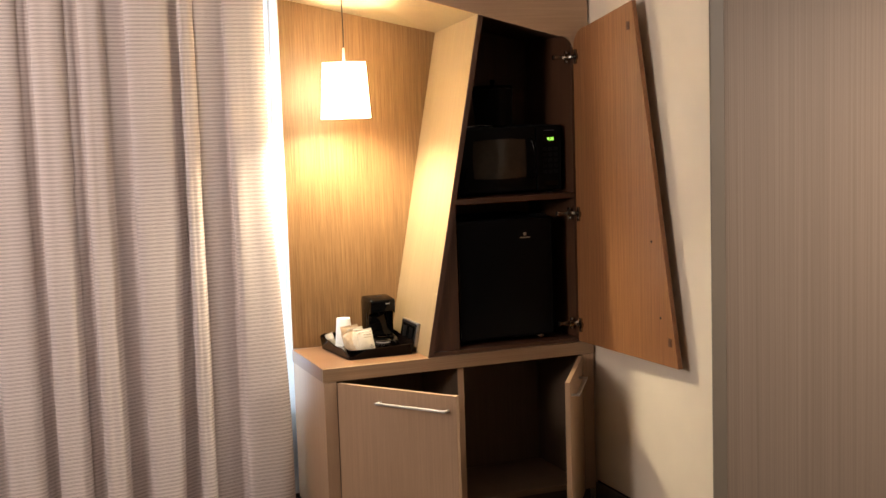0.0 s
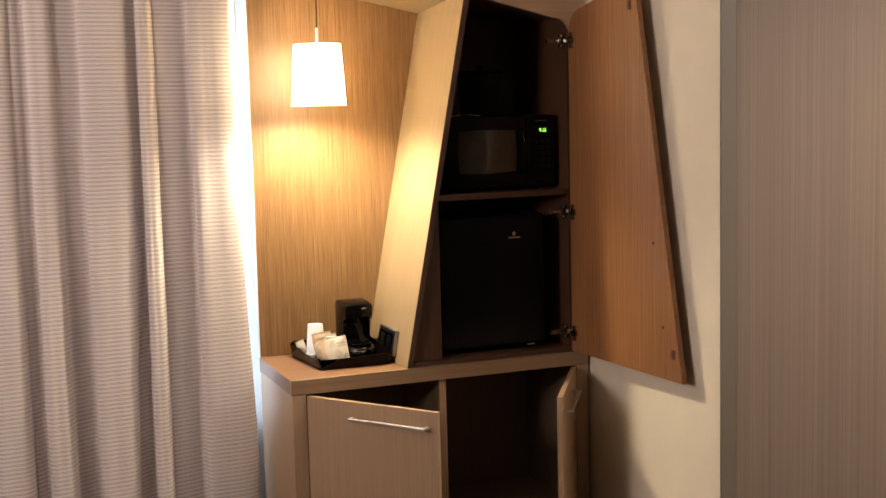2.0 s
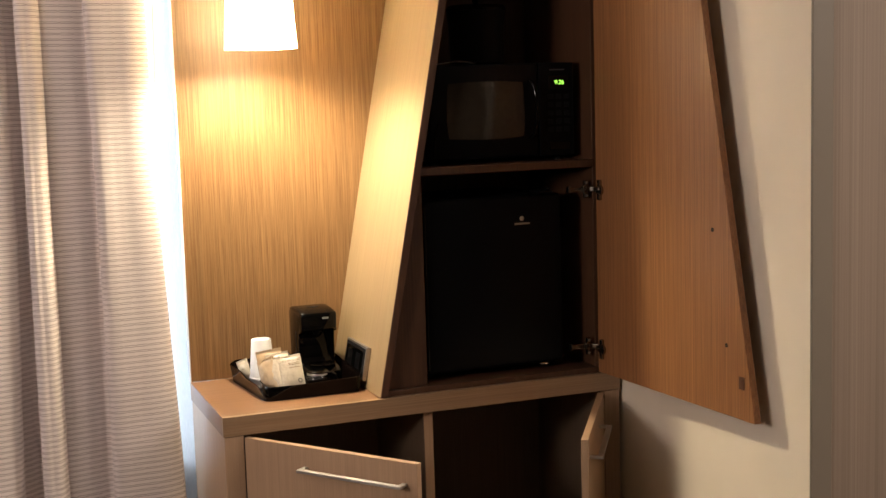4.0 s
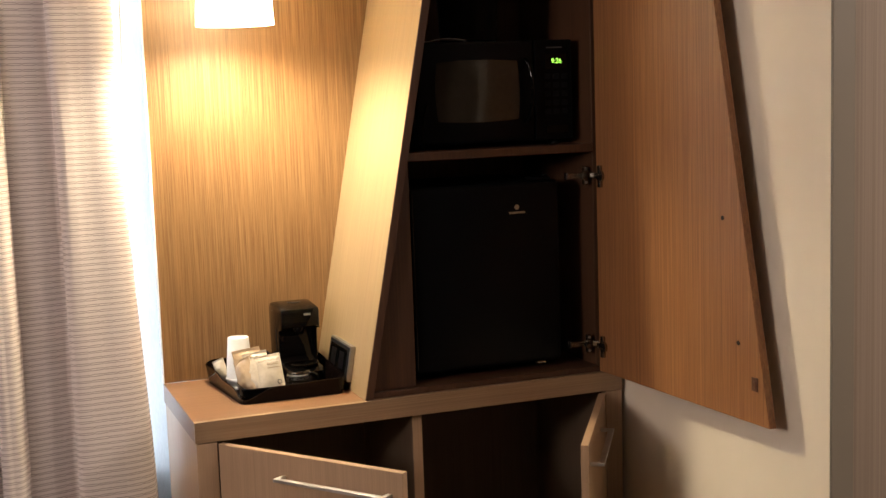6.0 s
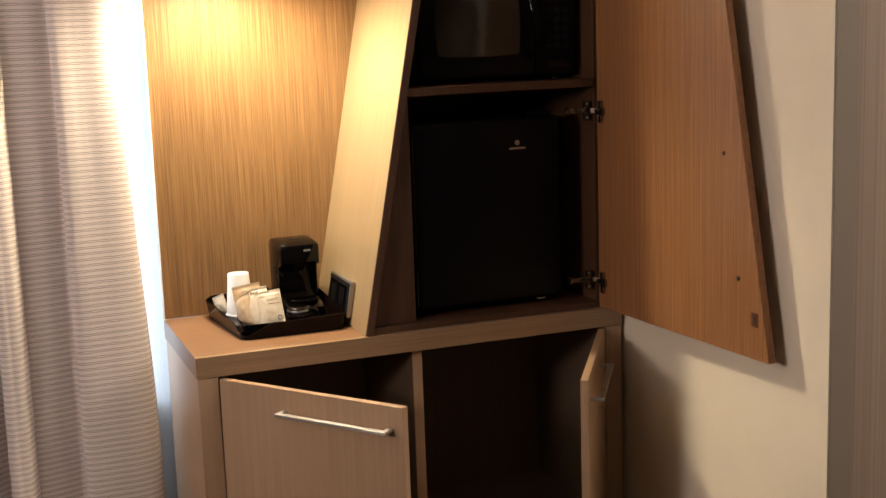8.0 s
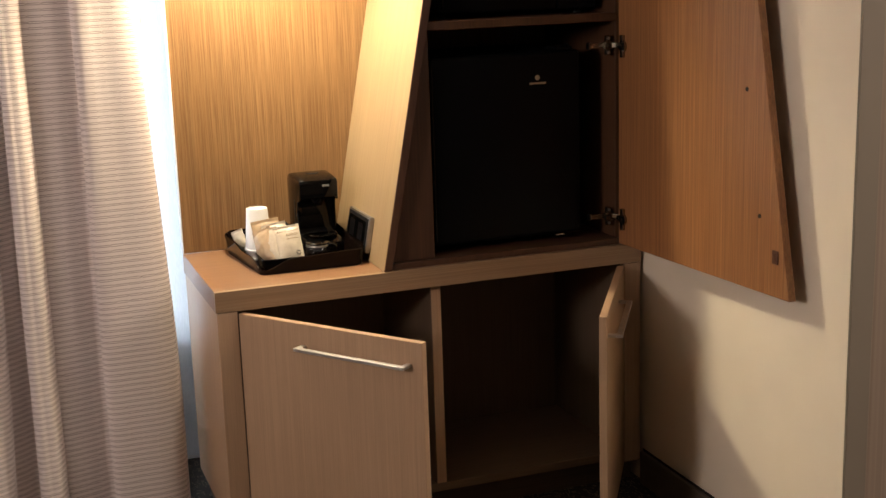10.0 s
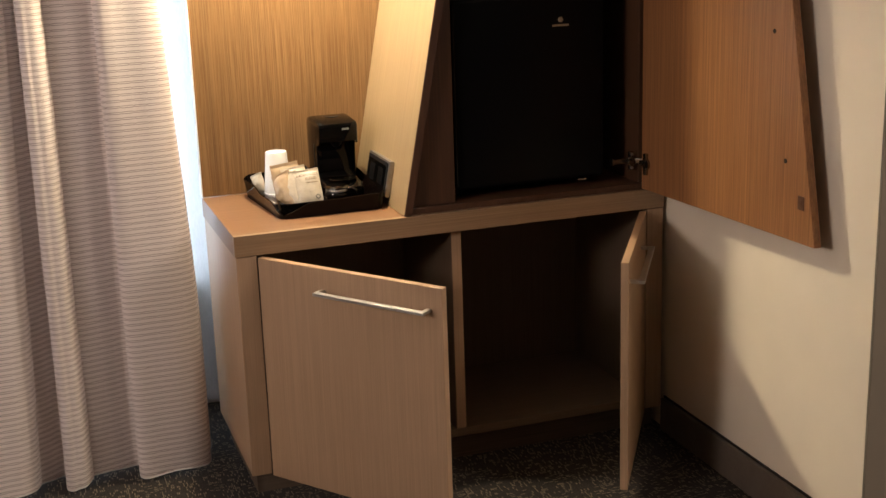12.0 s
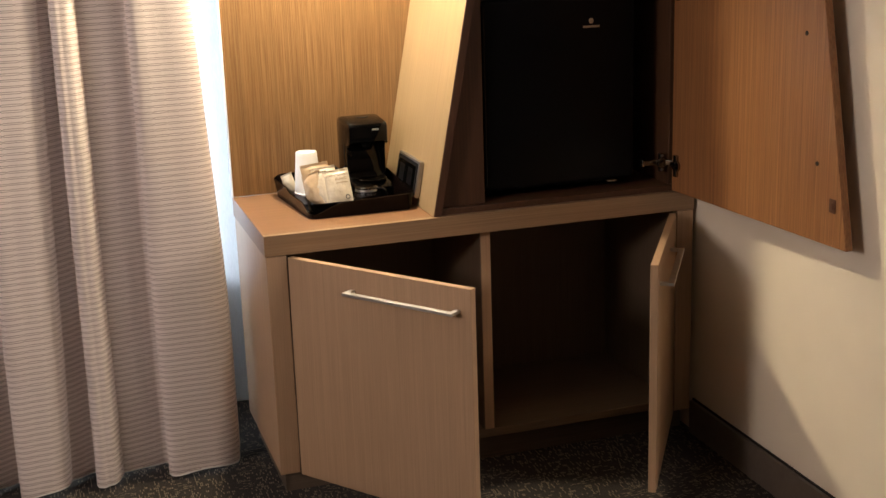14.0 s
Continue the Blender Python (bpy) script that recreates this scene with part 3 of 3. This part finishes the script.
    cup = joined(moved(lathe([(0.0, 0), (0.015, 0), (0.0165, 0.003), (0.0165, 0.008), (0.0, 0.008)], n=20), Matrix.Translation((0.034, -0.0102, z)) @ pose(0, 0, 0, 90)),
                 box(0.026, 0.041, -0.021, -0.0102, z + 0.009, z + 0.030, 0.003), box(0.026, 0.041, -0.021, -0.0102, z - 0.030, z - 0.009, 0.003),
                 box(0.004, 0.034, -0.019, -0.0104, z - 0.007, z + 0.007, 0.002))
    part("hinge_cup", cup, HINGE_STEEL, tall_door, "nickel hinge cup", smooth=True)


for hz in (1.924, 1.271, 0.800):
    cup_hinge(hz)

# ---- refrigerator ----
fridge = tagged(empty("refrigerator", (0, 0, 0)), "compact black refrigerator standing in the open cabinet", "refrigerator")
part("body", box(0.612, 1.045, 0.104, 0.45, 0.752, 1.258, 0.006, 3), BLACK_MATT, fridge)
fd = part("door", box(0.606, 1.040, 0.050, 0.099, 0.760, 1.262, 0.012, 4), BLACK, fridge, "flat black door", smooth=True)
# Added bar gives the door's left edge its thin highlight.
part("edge_glint", tube([(0.6085, 0.0525, 0.775), (0.6085, 0.0525, 1.248)], 0.0058, 14), BLACK_GLOSS, fd, "glossy bar added for the highlight on the rounded door edge", smooth=True)
part("gasket", box(0.618, 1.030, 0.0992, 0.1038, 0.77, 1.25, 0.001), BLACK_MATT, fridge)
part("hinge_cover", joined(box(0.975, 1.020, 0.060, 0.13, 1.2622, 1.272, 0.003), box(1.0, 1.014, 0.066, 0.08, 1.272, 1.279, 0.002)), BLACK, fridge)
part("lower_hinge", box(0.962, 0.990, 0.054, 0.10, 0.753, 0.7595, 0.002), HINGE_STEEL, fridge, "bare metal lower hinge")
for fx in (0.64, 1.015):
    for fy in (0.13, 0.42):
        part("foot", lathe([(0.0, 0), (0.014, 0), (0.016, 0.003), (0.012, 0.0152), (0.0, 0.0152)], (fx, fy, 0.7372), 16), BLACK_MATT, fridge)
crest = joined(box(0.888, 0.936, 0.0486, 0.0503, 1.177, 1.1825, 0.0006), moved(lathe([(0.0, 0), (0.008, 0), (0.006, 0.0014), (0.0, 0.0016)], n=6), Matrix.Translation((0.912, 0.050, 1.1945)) @ pose(0, 0, 0, 90)))
part("badge", crest, BADGE, fd, "small pale gold badge")

# ---- microwave ----
mw = tagged(empty("microwave"), "black countertop microwave with a glowing green clock", "microwave")
part("body", box(0.640, 1.100, 0.100, 0.42, 1.370, 1.645, 0.006, 3), BLACK_MATT, mw)
md = part("door", box(0.640, 0.984, 0.072, 0.0995, 1.372, 1.644, 0.008, 3), BLACK, mw, smooth=True)
ow = bmesh.new()
cells = []
for j in range(13):
    b = j / 12
    cells.append([])
    for i in range(17):
        a = i / 16
        wide = 0.5 + (a - 0.5) * (1 - 0.05 * (2 * b - 1) ** 2)
        high = 0.5 + (b - 0.5) * (1 - 0.06 * (2 * a - 1) ** 2)
        cells[-1].append(ow.verts.new((0.694 + 0.246 * wide, 0.0712 - 0.010 * (1 - (2 * a - 1) ** 2) ** 0.7 * (1 - 0.5 * (2 * b - 1) ** 2), 1.428 + 0.166 * high)))
for j in range(12):
    for i in range(16):
        ow.faces.new((cells[j][i], cells[j][i + 1], cells[j + 1][i + 1], cells[j + 1][i]))
part("window", ow, DARK_GLASS, md, "dark bulging oven window", smooth=True)
part("handle", tube([(0.957, 0.070, 1.425), (0.961, 0.054, 1.440), (0.966, 0.048, 1.475), (0.968, 0.046, 1.51), (0.966, 0.048, 1.545), (0.961, 0.054, 1.580), (0.957, 0.070, 1.592)], 0.006, 12), BLACK_GLOSS, md, smooth=True)
# Tube follows the outline of a curved glint on the left bezel.
part("edge_glint", tube([(0.652, 0.071, 1.382), (0.655, 0.067, 1.42), (0.660, 0.066, 1.455), (0.668, 0.068, 1.478)], 0.0028, 8), BLACK_GLOSS, md, "glossy bar shaped as a curved glint on the door edge", smooth=True)
panel = part("control_panel", box(0.986, 1.100, 0.074, 0.0995, 1.372, 1.644, 0.004), BLACK, mw)
part("display", box(1.018, 1.084, 0.0725, 0.0742, 1.566, 1.606, 0.0006), BLACK_GLOSS, panel, "glossy display window")
lettering("clock_digits", "9:26", 0.0185, Matrix.Translation((1.052, 0.0718, 1.586)) @ pose(0, 0, 0, 90), DISPLAY, panel)["label"] = "glowing green clock digits"
part("maker_mark", box(1.022, 1.070, 0.0733, 0.0742, 1.621, 1.625, 0), GREY_PRINT, panel)
for row in range(5):
    for col in range(3):
        bx, bz = 1.024 + col * 0.026, 1.545 - row * 0.024
        part("button", box(bx - 0.009, bx + 0.009, 0.0728, 0.0745, bz - 0.007, bz + 0.007, 0.001), BLACK_MATT, panel)
part("open_button", box(1.018, 1.086, 0.072, 0.0745, 1.388, 1.412, 0.002), BLACK_GLOSS, panel)
for fx in (0.67, 1.07):
    for fy in (0.13, 0.39):
        part("foot", lathe([(0.0, 0), (0.012, 0), (0.012, 0.0118), (0.0, 0.0118)], (fx, fy, 1.3582), 14), BLACK_MATT, mw)

bucket = tagged(empty("ice_bucket", (0.846, 0.20, 1.6452)), "round black ice bucket with a lid on the microwave", "ice bucket")
part("body", lathe([(0.0, 0), (0.072, 0), (0.078, 0.004), (0.086, 0.150), (0.086, 0.156), (0.0, 0.156)]), BLACK, bucket, smooth=True)
part("lid", lathe([(0.0, 0.1562), (0.088, 0.1562), (0.089, 0.162), (0.082, 0.172), (0.02, 0.178), (0.0, 0.178)]), BLACK_GLOSS, bucket, smooth=True)
part("knob", lathe([(0.0, 0.1782), (0.008, 0.1782), (0.012, 0.192), (0.006, 0.197), (0.0, 0.197)], n=20), BLACK_GLOSS, bucket, smooth=True)
nap = bmesh.new()
for k in range(7):
    for s in (0, 1):
        nap.verts.new((0.70 + 0.018 * k, 0.115 + 0.05 * s, 1.6482 + 0.007 * math.sin(k * 0.55) * (1 - 0.4 * s)))
nap.verts.ensure_lookup_table()
for k in range(6):
    nap.faces.new((nap.verts[2 * k], nap.verts[2 * k + 2], nap.verts[2 * k + 3], nap.verts[2 * k + 1]))
napkin = tagged(part("paper_slip", nap, NAPKIN, smooth=True), "curled white paper slip lying on the microwave", "paper")
ns = napkin.modifiers.new("thick", "SOLIDIFY")
ns.thickness = 0.001

# ---- pendant lamp ----
pend = tagged(empty("pendant_lamp", (LAMP_X, LAMP_Y, 0)), "lit white tapered pendant lamp hanging in the oak niche", "lamp")
part("shade", lathe([(0.0865, 1.926), (0.1005, 1.702), (0.0985, 1.702), (0.0845, 1.926)], close=True, n=56), SHADE, pend, "glowing white fabric shade", smooth=True)
part("cord", tube([(0, 0, 2.20), (0.002, 0, 2.05), (0, 0, 1.945)], 0.0024, 8), BLACK_MATT, pend, smooth=True)
part("cord_grip", lathe([(0.0, 1.93), (0.006, 1.93), (0.005, 1.985), (0.0, 1.985)], n=14), STEEL, pend, smooth=True)
part("socket", lathe([(0.0, 1.86), (0.019, 1.86), (0.019, 1.915), (0.008, 1.93), (0.0, 1.93)], n=20), NAPKIN, pend, smooth=True)
part("canopy", lathe([(0.0, 2.190), (0.045, 2.190), (0.05, 2.197), (0.05, 2.226), (0.0, 2.226)], n=28), STEEL, pend, smooth=True)
part("spider", joined(*[moved(box(-0.084, 0.084, -0.0012, 0.0012, 1.918, 1.921, 0), pose(0, 0, 0, 0, 0, a)) for a in (0, 60, 120)]), STEEL, pend)


# ---- coffee tray ----
def tray():
    """A lacquered tray: flared sides, low at one front corner, with a raised grip at the back of the end side."""
    bm = bmesh.new()
    x0, x1, y0, y1 = 0.144, 0.424, 0.119, 0.448
    rc = 0.020
    ring = []
    for cx, cy, a0 in ((x1 - rc, y1 - rc, 0), (x0 + rc, y1 - rc, 90), (x0 + rc, y0 + rc, 180), (x1 - rc, y0 + rc, 270)):
        for k in range(7):
            a = radians(a0 + 90 * k / 6)
            ring.append((cx + rc * math.cos(a), cy + rc * math.sin(a), math.cos(a), math.sin(a)))
    dense = []
    for p, q in zip(ring, ring[1:] + ring[:1]):
        n = 26 if abs(p[0] - q[0]) + abs(p[1] - q[1]) > 0.05 else 1
        for k in range(n):
            dense.append(tuple(p[i] + (q[i] - p[i]) * k / n for i in range(4)))

    def ease(v, a, b):
        t = max(0.0, min(1.0, (v - a) / (b - a)))
        return t * t * (3 - 2 * t)

    def height(px, py, nx, ny):
        end = 0.010 + 0.027 * ease(py, 0.125, 0.175) + 0.014 * ease(py, 0.285, 0.318)
        front = 0.010 + 0.030 * ease(px, 0.150, 0.235) + 0.004 * ease(px, 0.27, 0.40)
        far = 0.048 + 0.012 * ease(py, 0.20, 0.40)
        if nx < -0.5:
            return end
        if ny < -0.5:
            return front
        return far if nx > 0.5 else 0.060

    tops = [height(*d) for d in dense]
    n = len(dense)
    for _ in range(3):
        tops = [(tops[k - 1] + 2 * tops[k] + tops[(k + 1) % n]) / 4 for k in range(n)]
    levels = []
    for k, (out, up) in enumerate(((0.0, 0.0), (0.002, 0.06), (0.25, 0.35), (0.60, 0.75), (0.92, 0.97), (0.97, 1.0), (0.93, 1.02), (0.86, 0.99), (0.52, 0.75), (0.15, 0.35), (-0.10, 0.10), (-0.40, 0.06))):
        line = []
        for (px, py, nx, ny), top in zip(dense, tops):
            flare = 0.16 * top if out > 0 else 0.03
            px -= 0.085 * (py - y0) * max(0.0, min(1.0, (0.30 - px) / 0.15))
            inset = 0.0026 if k > 5 else 0.0
            line.append(bm.verts.new((px + nx * (out * flare - inset), py + ny * (min(out, 1) * min(flare, 0.008) - inset), top * up if up > 0.11 else 0.004 * up / 0.1)))
        levels.append(line)
    for p, q in zip(levels, levels[1:]):
        for k in range(n):
            bm.faces.new((p[k], p[(k + 1) % n], q[(k + 1) % n], q[k]))
    bm.faces.new(levels[0][::-1])
    bm.faces.new(levels[-1])
    ob = part("serving_tray", bm, BLACK_LACQUER, smooth=True)
    ob.location.z = 0.7203
    return tagged(ob, "glossy black lacquered serving tray on the worktop", "tray")


tray()
TZ = 0.7252


def rounded(points, r, n=5):
    """An outline with its corners rounded."""
    out = []
    m = len(points)
    for i in range(m):
        p, c, q = (Vector(points[(i + k) % m]) for k in (-1, 0, 1))
        a, b = c + (p - c).normalized() * r, c + (q - c).normalized() * r
        for k in range(n + 1):
            t = k / n
            out.append(tuple((1 - t) ** 2 * a + 2 * t * (1 - t) * c + t * t * b))
    return out


maker = tagged(empty("coffee_maker", (0.357, 0.372, TZ)), "small glossy black single-cup coffee maker", "coffee maker")


def maker_body():
    """The side outline of base, tower and overhanging head, drawn across the width with rounded upright edges."""
    side = [(-0.118, 0.0), (-0.122, 0.012), (-0.118, 0.034), (-0.100, 0.042), (-0.058, 0.044), (-0.043, 0.050), (-0.036, 0.064), (-0.036, 0.125),
            (-0.040, 0.146), (-0.064, 0.149), (-0.072, 0.153), (-0.074, 0.196), (-0.071, 0.202), (-0.063, 0.206), (0.030, 0.213), (0.062, 0.208), (0.070, 0.198), (0.071, 0.0)]
    bm = bmesh.new()
    cuts = [(-0.0535, 0.88), (-0.0515, 0.955), (-0.046, 0.99), (-0.036, 1.0), (0.036, 1.0), (0.046, 0.99), (0.0515, 0.955), (0.0535, 0.88)]
    rows = []
    for x, k in cuts:
        tall = 1 - (1 - k) * 0.35
        rows.append([bm.verts.new((x * (1.04 if 0.05 < z else 1.0), y * k if y < 0 else y * (0.5 + 0.5 * k), z * tall)) for y, z in side])
    m = len(side)
    for p, q in zip(rows, rows[1:]):
        for k in range(m):
            bm.faces.new((p[k], q[k], q[(k + 1) % m], p[(k + 1) % m]))
    bm.faces.new(rows[0])
    bm.faces.new(rows[-1][::-1])
    return bm


body = part("body", maker_body(), BLACK_GLOSS, maker, smooth=True)
part("lid_recess", lathe([(0.0, 0.2112), (0.015, 0.2112), (0.017, 0.2120), (0.0185, 0.2118), (0.0185, 0.206), (0.0, 0.206)], (0.004, 0.012, 0), 28), HOLE, maker, smooth=True)
part("maker_mark", joined(*[box(x, x + 0.0052, -0.0758, -0.0738, 0.184, 0.1895, 0) for x in (0.010, 0.0165, 0.023)]), SILVER_PRINT, body)
part("spout", lathe([(0.0, 0.134), (0.009, 0.134), (0.017, 0.1485), (0.0, 0.1485)], (0.0, -0.040, 0), 20), BLACK, maker, smooth=True)
part("drip_plate", lathe([(0.0, 0.0445), (0.036, 0.0445), (0.041, 0.0465), (0.0415, 0.050), (0.038, 0.0512), (0.034, 0.0475), (0.0, 0.0465)], (0.004, -0.068, 0), 36), BLACK_GLOSS, maker, "glossy round drip plate", smooth=True)
# Bright metal stands in for highlights along the black plate's rim.
part("ring", lathe([(0.0385, 0.0505), (0.0415, 0.0505), (0.0415, 0.0525), (0.0385, 0.0525)], (0.004, -0.068, 0), 40, close=True), HINGE_STEEL, maker, "bright ring added for the highlights on the drip plate rim", smooth=True)
part("side_groove", box(-0.0566, -0.0552, -0.010, -0.006, 0.052, 0.140, 0), BLACK_MATT, maker)
part("power_cord", tube([(-0.056, 0.058, 0.052), (-0.068, 0.050, 0.064), (-0.074, 0.034, 0.070), (-0.074, 0.014, 0.064), (-0.068, 0.004, 0.050), (-0.060, 0.008, 0.036)], 0.0035, 8), BLACK_MATT, maker, smooth=True)


def carafe(at, turn):
    """A squat glass jug with a black lid and handle and a bright band."""
    m = tagged(empty("coffee_carafe", at, turn), "squat glass carafe with a black handle and steel band", "carafe")
    part("glass_bowl", lathe([(0.0, 0), (0.026, 0), (0.034, 0.006), (0.038, 0.020), (0.036, 0.036), (0.030, 0.046), (0.0288, 0.046), (0.0345, 0.036), (0.0365, 0.020), (0.033, 0.008), (0.025, 0.0018), (0.0, 0.0018)], n=36), GLASS, m, smooth=True)
    part("band", lathe([(0.0304, 0.0425), (0.0312, 0.0425), (0.0306, 0.0475), (0.0298, 0.0475)], n=36, close=True), STEEL, m, "bright steel band", smooth=True)
    part("lid", lathe([(0.0, 0.0478), (0.030, 0.0478), (0.031, 0.051), (0.022, 0.056), (0.0, 0.057)], n=32), BLACK_GLOSS, m, smooth=True)
    part("handle", tube([(0.030, 0, 0.047), (0.044, 0, 0.048), (0.054, 0, 0.042), (0.056, 0, 0.028), (0.050, 0, 0.014), (0.040, 0, 0.012)], 0.0048, 10), BLACK_GLOSS, m, smooth=True)


carafe((0.318, 0.196, TZ), -35)
cups = tagged(empty("paper_cup", (0.183, 0.316, TZ)), "upturned white paper cups stacked in the tray", "cup")
cups.scale = (0.92, 0.92, 0.95)
part("cup", lathe([(0.0415, 0.026), (0.0425, 0.024), (0.0425, 0.028), (0.0405, 0.030), (0.0315, 0.143), (0.0305, 0.146), (0.0285, 0.146), (0.028, 0.141), (0.0, 0.141), (0.0, 0.139), (0.0295, 0.138), (0.039, 0.026)], n=44), CUP_WHITE, cups, smooth=True)
part("lower_cup", lathe([(0.0415, 0.0), (0.0432, 0.0), (0.0432, 0.005), (0.0412, 0.007), (0.0395, 0.0255), (0.0375, 0.0255), (0.0395, 0.0)], n=44, close=True), CUP_WHITE, cups, smooth=True)


def packet(at, turn, lean, roll, w, h, mat, printed=False, label=""):
    """A sealed pouch: puffed in the middle, flat crimped ends."""
    thing = tagged(empty("coffee_packet", at), label, "packet", "packets in the tray")
    thing.matrix_world = Matrix.Translation(at) @ pose(0, 0, 0, 0, 0, turn) @ pose(0, 0, 0, lean, roll, 0)
    bm = bmesh.new()
    nx, nz = 14, 18
    sheets = []
    for s in (-1, 1):
        grid = []
        for j in range(nz + 1):
            row = []
            for i in range(nx + 1):
                a, b = i / nx, j / nz
                puff = max(0.0, math.sin(math.pi * a)) ** 0.6 * max(0.0, math.sin(math.pi * min(1, max(0, (b - 0.07) / 0.86)))) ** 0.5
                crease = 0.0016 * noise.noise((a * 5 + at[0] * 90, b * 6, s * 3.0 + turn))
                row.append(bm.verts.new(((a - 0.5) * w * (1 - 0.05 * puff), s * (0.0012 + 0.012 * puff) + crease * (0.4 + puff), b * h)))
            grid.append(row)
        sheets.append(grid)
        for j in range(nz):
            for i in range(nx):
                bm.faces.new((grid[j][i], grid[j][i + 1], grid[j + 1][i + 1], grid[j + 1][i]))
    for j in range(nz):
        for i in (0, nx):
            bm.faces.new((sheets[0][j][i], sheets[0][j + 1][i], sheets[1][j + 1][i], sheets[1][j][i]))
    for i in range(nx):
        for j in (0, nz):
            bm.faces.new((sheets[0][j][i], sheets[0][j][i + 1], sheets[1][j][i + 1], sheets[1][j][i]))
    part("pouch", bm, mat, thing, smooth=True)
    part("crimp", joined(*[box(-w / 2, w / 2, -0.0026, 0.0026, h * 0.955 + k * 0.0024, h * 0.955 + k * 0.0024 + 0.0012, 0) for k in range(2)]), mat, thing)
    if printed:
        def wrap(ob, lift):
            for v in ob.data.vertices:
                a, b = v.co.x / w + 0.5, v.co.z / h
                puff = max(0.0, math.sin(math.pi * a)) ** 0.6 * max(0.0, math.sin(math.pi * min(1, max(0, (b - 0.07) / 0.86)))) ** 0.5
                crease = 0.0016 * noise.noise((a * 5 + at[0] * 90, b * 6, -3.0 + turn))
                v.co.y += -(0.0012 + 0.012 * puff) + crease * (0.4 + puff) - lift
        for text, z in (("RAINFOREST", 0.84), ("BLEND", 0.73)):
            word = lettering("printed_word", text, 0.0102, Matrix.Translation((0.003 if z > 0.8 else 0.012, 0.0, h * z)) @ pose(0, 0, 0, 90), PRINT, thing)
            wrap(word, 0.0006)
        wrap(part("printed_rule", joined(*[box(-0.004 + 0.004 * k, 0.0001 + 0.004 * k, -0.0003, 0.0003, h * 0.62, h * 0.632, 0) for k in range(8)]), PRINT, thing), 0.0004)
        wrap(part("printed_seal", moved(lathe([(0.0042, -0.0003), (0.0064, -0.0003), (0.0064, 0.0003), (0.0042, 0.0003)], n=24, close=True), Matrix.Translation((0.022, 0.0, h * 0.24)) @ pose(0, 0, 0, 90)), GREY_PRINT, thing), 0.0005)


LAB = "cream foil coffee packet propped up in the tray"
packet((0.241, 0.172, TZ + 0.006), -10, -26, -7, 0.070, 0.106, PACKET_CREAM, True, "cream foil coffee packet with brown printing, propped up in the tray")
packet((0.190, 0.198, TZ + 0.006), -40, -22, -16, 0.058, 0.098, PACKET_CREAM, False, LAB)
packet((0.181, 0.204, TZ + 0.006), -44, -18, -24, 0.054, 0.096, PACKET_TAN, False, "tan foil coffee packet fanned out in the caddy")
packet((0.204, 0.240, TZ + 0.006), 6, -16, -5, 0.078, 0.112, PACKET_TAN, False, "tan foil coffee packet standing behind the others")
packet((0.222, 0.210, TZ + 0.006), -4, -22, -8, 0.066, 0.108, PACKET_CREAM, False, LAB)
packet((0.184, 0.222, TZ + 0.006), -52, -14, -18, 0.050, 0.094, PACKET_TAN, False, "tan foil coffee packet leaning at the caddy's end")
packet((0.150, 0.372, TZ + 0.008), -52, -4, -24, 0.042, 0.062, PACKET_CREAM, False, "small cream packet leaning over the tray's rim")


def caddy(x0, x1, y0, y1, high):
    """A small open box with rounded corners and a rolled rim, which holds the packets."""
    shape = rounded([(x0, y0), (x1, y0), (x1, y1), (x0, y1)], 0.022, 7)
    mid = Vector(((x0 + x1) / 2, (y0 + y1) / 2))
    bm = bmesh.new()
    rows = [[bm.verts.new((*(mid + (Vector(p) - mid) * k), z)) for p in shape] for k, z in ((0.90, 0.0), (0.95, high * 0.5), (0.99, high * 0.93), (1.02, high), (1.0, high + 0.002), (0.97, high), (0.93, high * 0.5), (0.88, 0.002))]
    m = len(shape)
    for p, q in zip(rows, rows[1:]):
        for k in range(m):
            bm.faces.new((p[k], p[(k + 1) % m], q[(k + 1) % m], q[k]))
    bm.faces.new(rows[0][::-1])
    bm.faces.new(rows[-1])
    ob = part("packet_caddy", bm, BLACK_GLOSS, smooth=True)
    ob.location.z = TZ
    return tagged(ob, "small glossy black caddy holding packets in the tray", "caddy")


caddy(0.160, 0.282, 0.150, 0.272, 0.026)

# ---- power outlet box on the worktop ----
outlet = tagged(empty("power_outlet"), "black power outlet in a satin nickel frame on the slanted divider", "outlet")
outlet.matrix_world = LEAN
part("housing", box(-0.0145, -0.0008, 0.140, 0.330, 0.022, 0.120, 0.002), SATIN, outlet, "satin nickel housing")
part("bezel", plate([(0.146, 0.028), (0.324, 0.028), (0.324, 0.114), (0.146, 0.114)], -0.0165, -0.0143, "x", 0.001), BLACK_MATT, outlet, "dark bezel")
part("face_plate", plate(rounded([(0.158, 0.037), (0.312, 0.037), (0.312, 0.105), (0.158, 0.105)], 0.008), -0.0178, -0.0163, "x", 0.0005), BLACK_GLOSS, outlet, "glossy black face")
for yy in (0.198, 0.272):
    sock = part("socket", box(-0.0186, -0.0176, yy - 0.022, yy + 0.022, 0.048, 0.094, 0.0004), BLACK, outlet)
    for dy in (-0.007, 0.007):
        part("slot", box(-0.0191, -0.0184, yy + dy - 0.0012, yy + dy + 0.0012, 0.070, 0.084, 0), HOLE, sock)
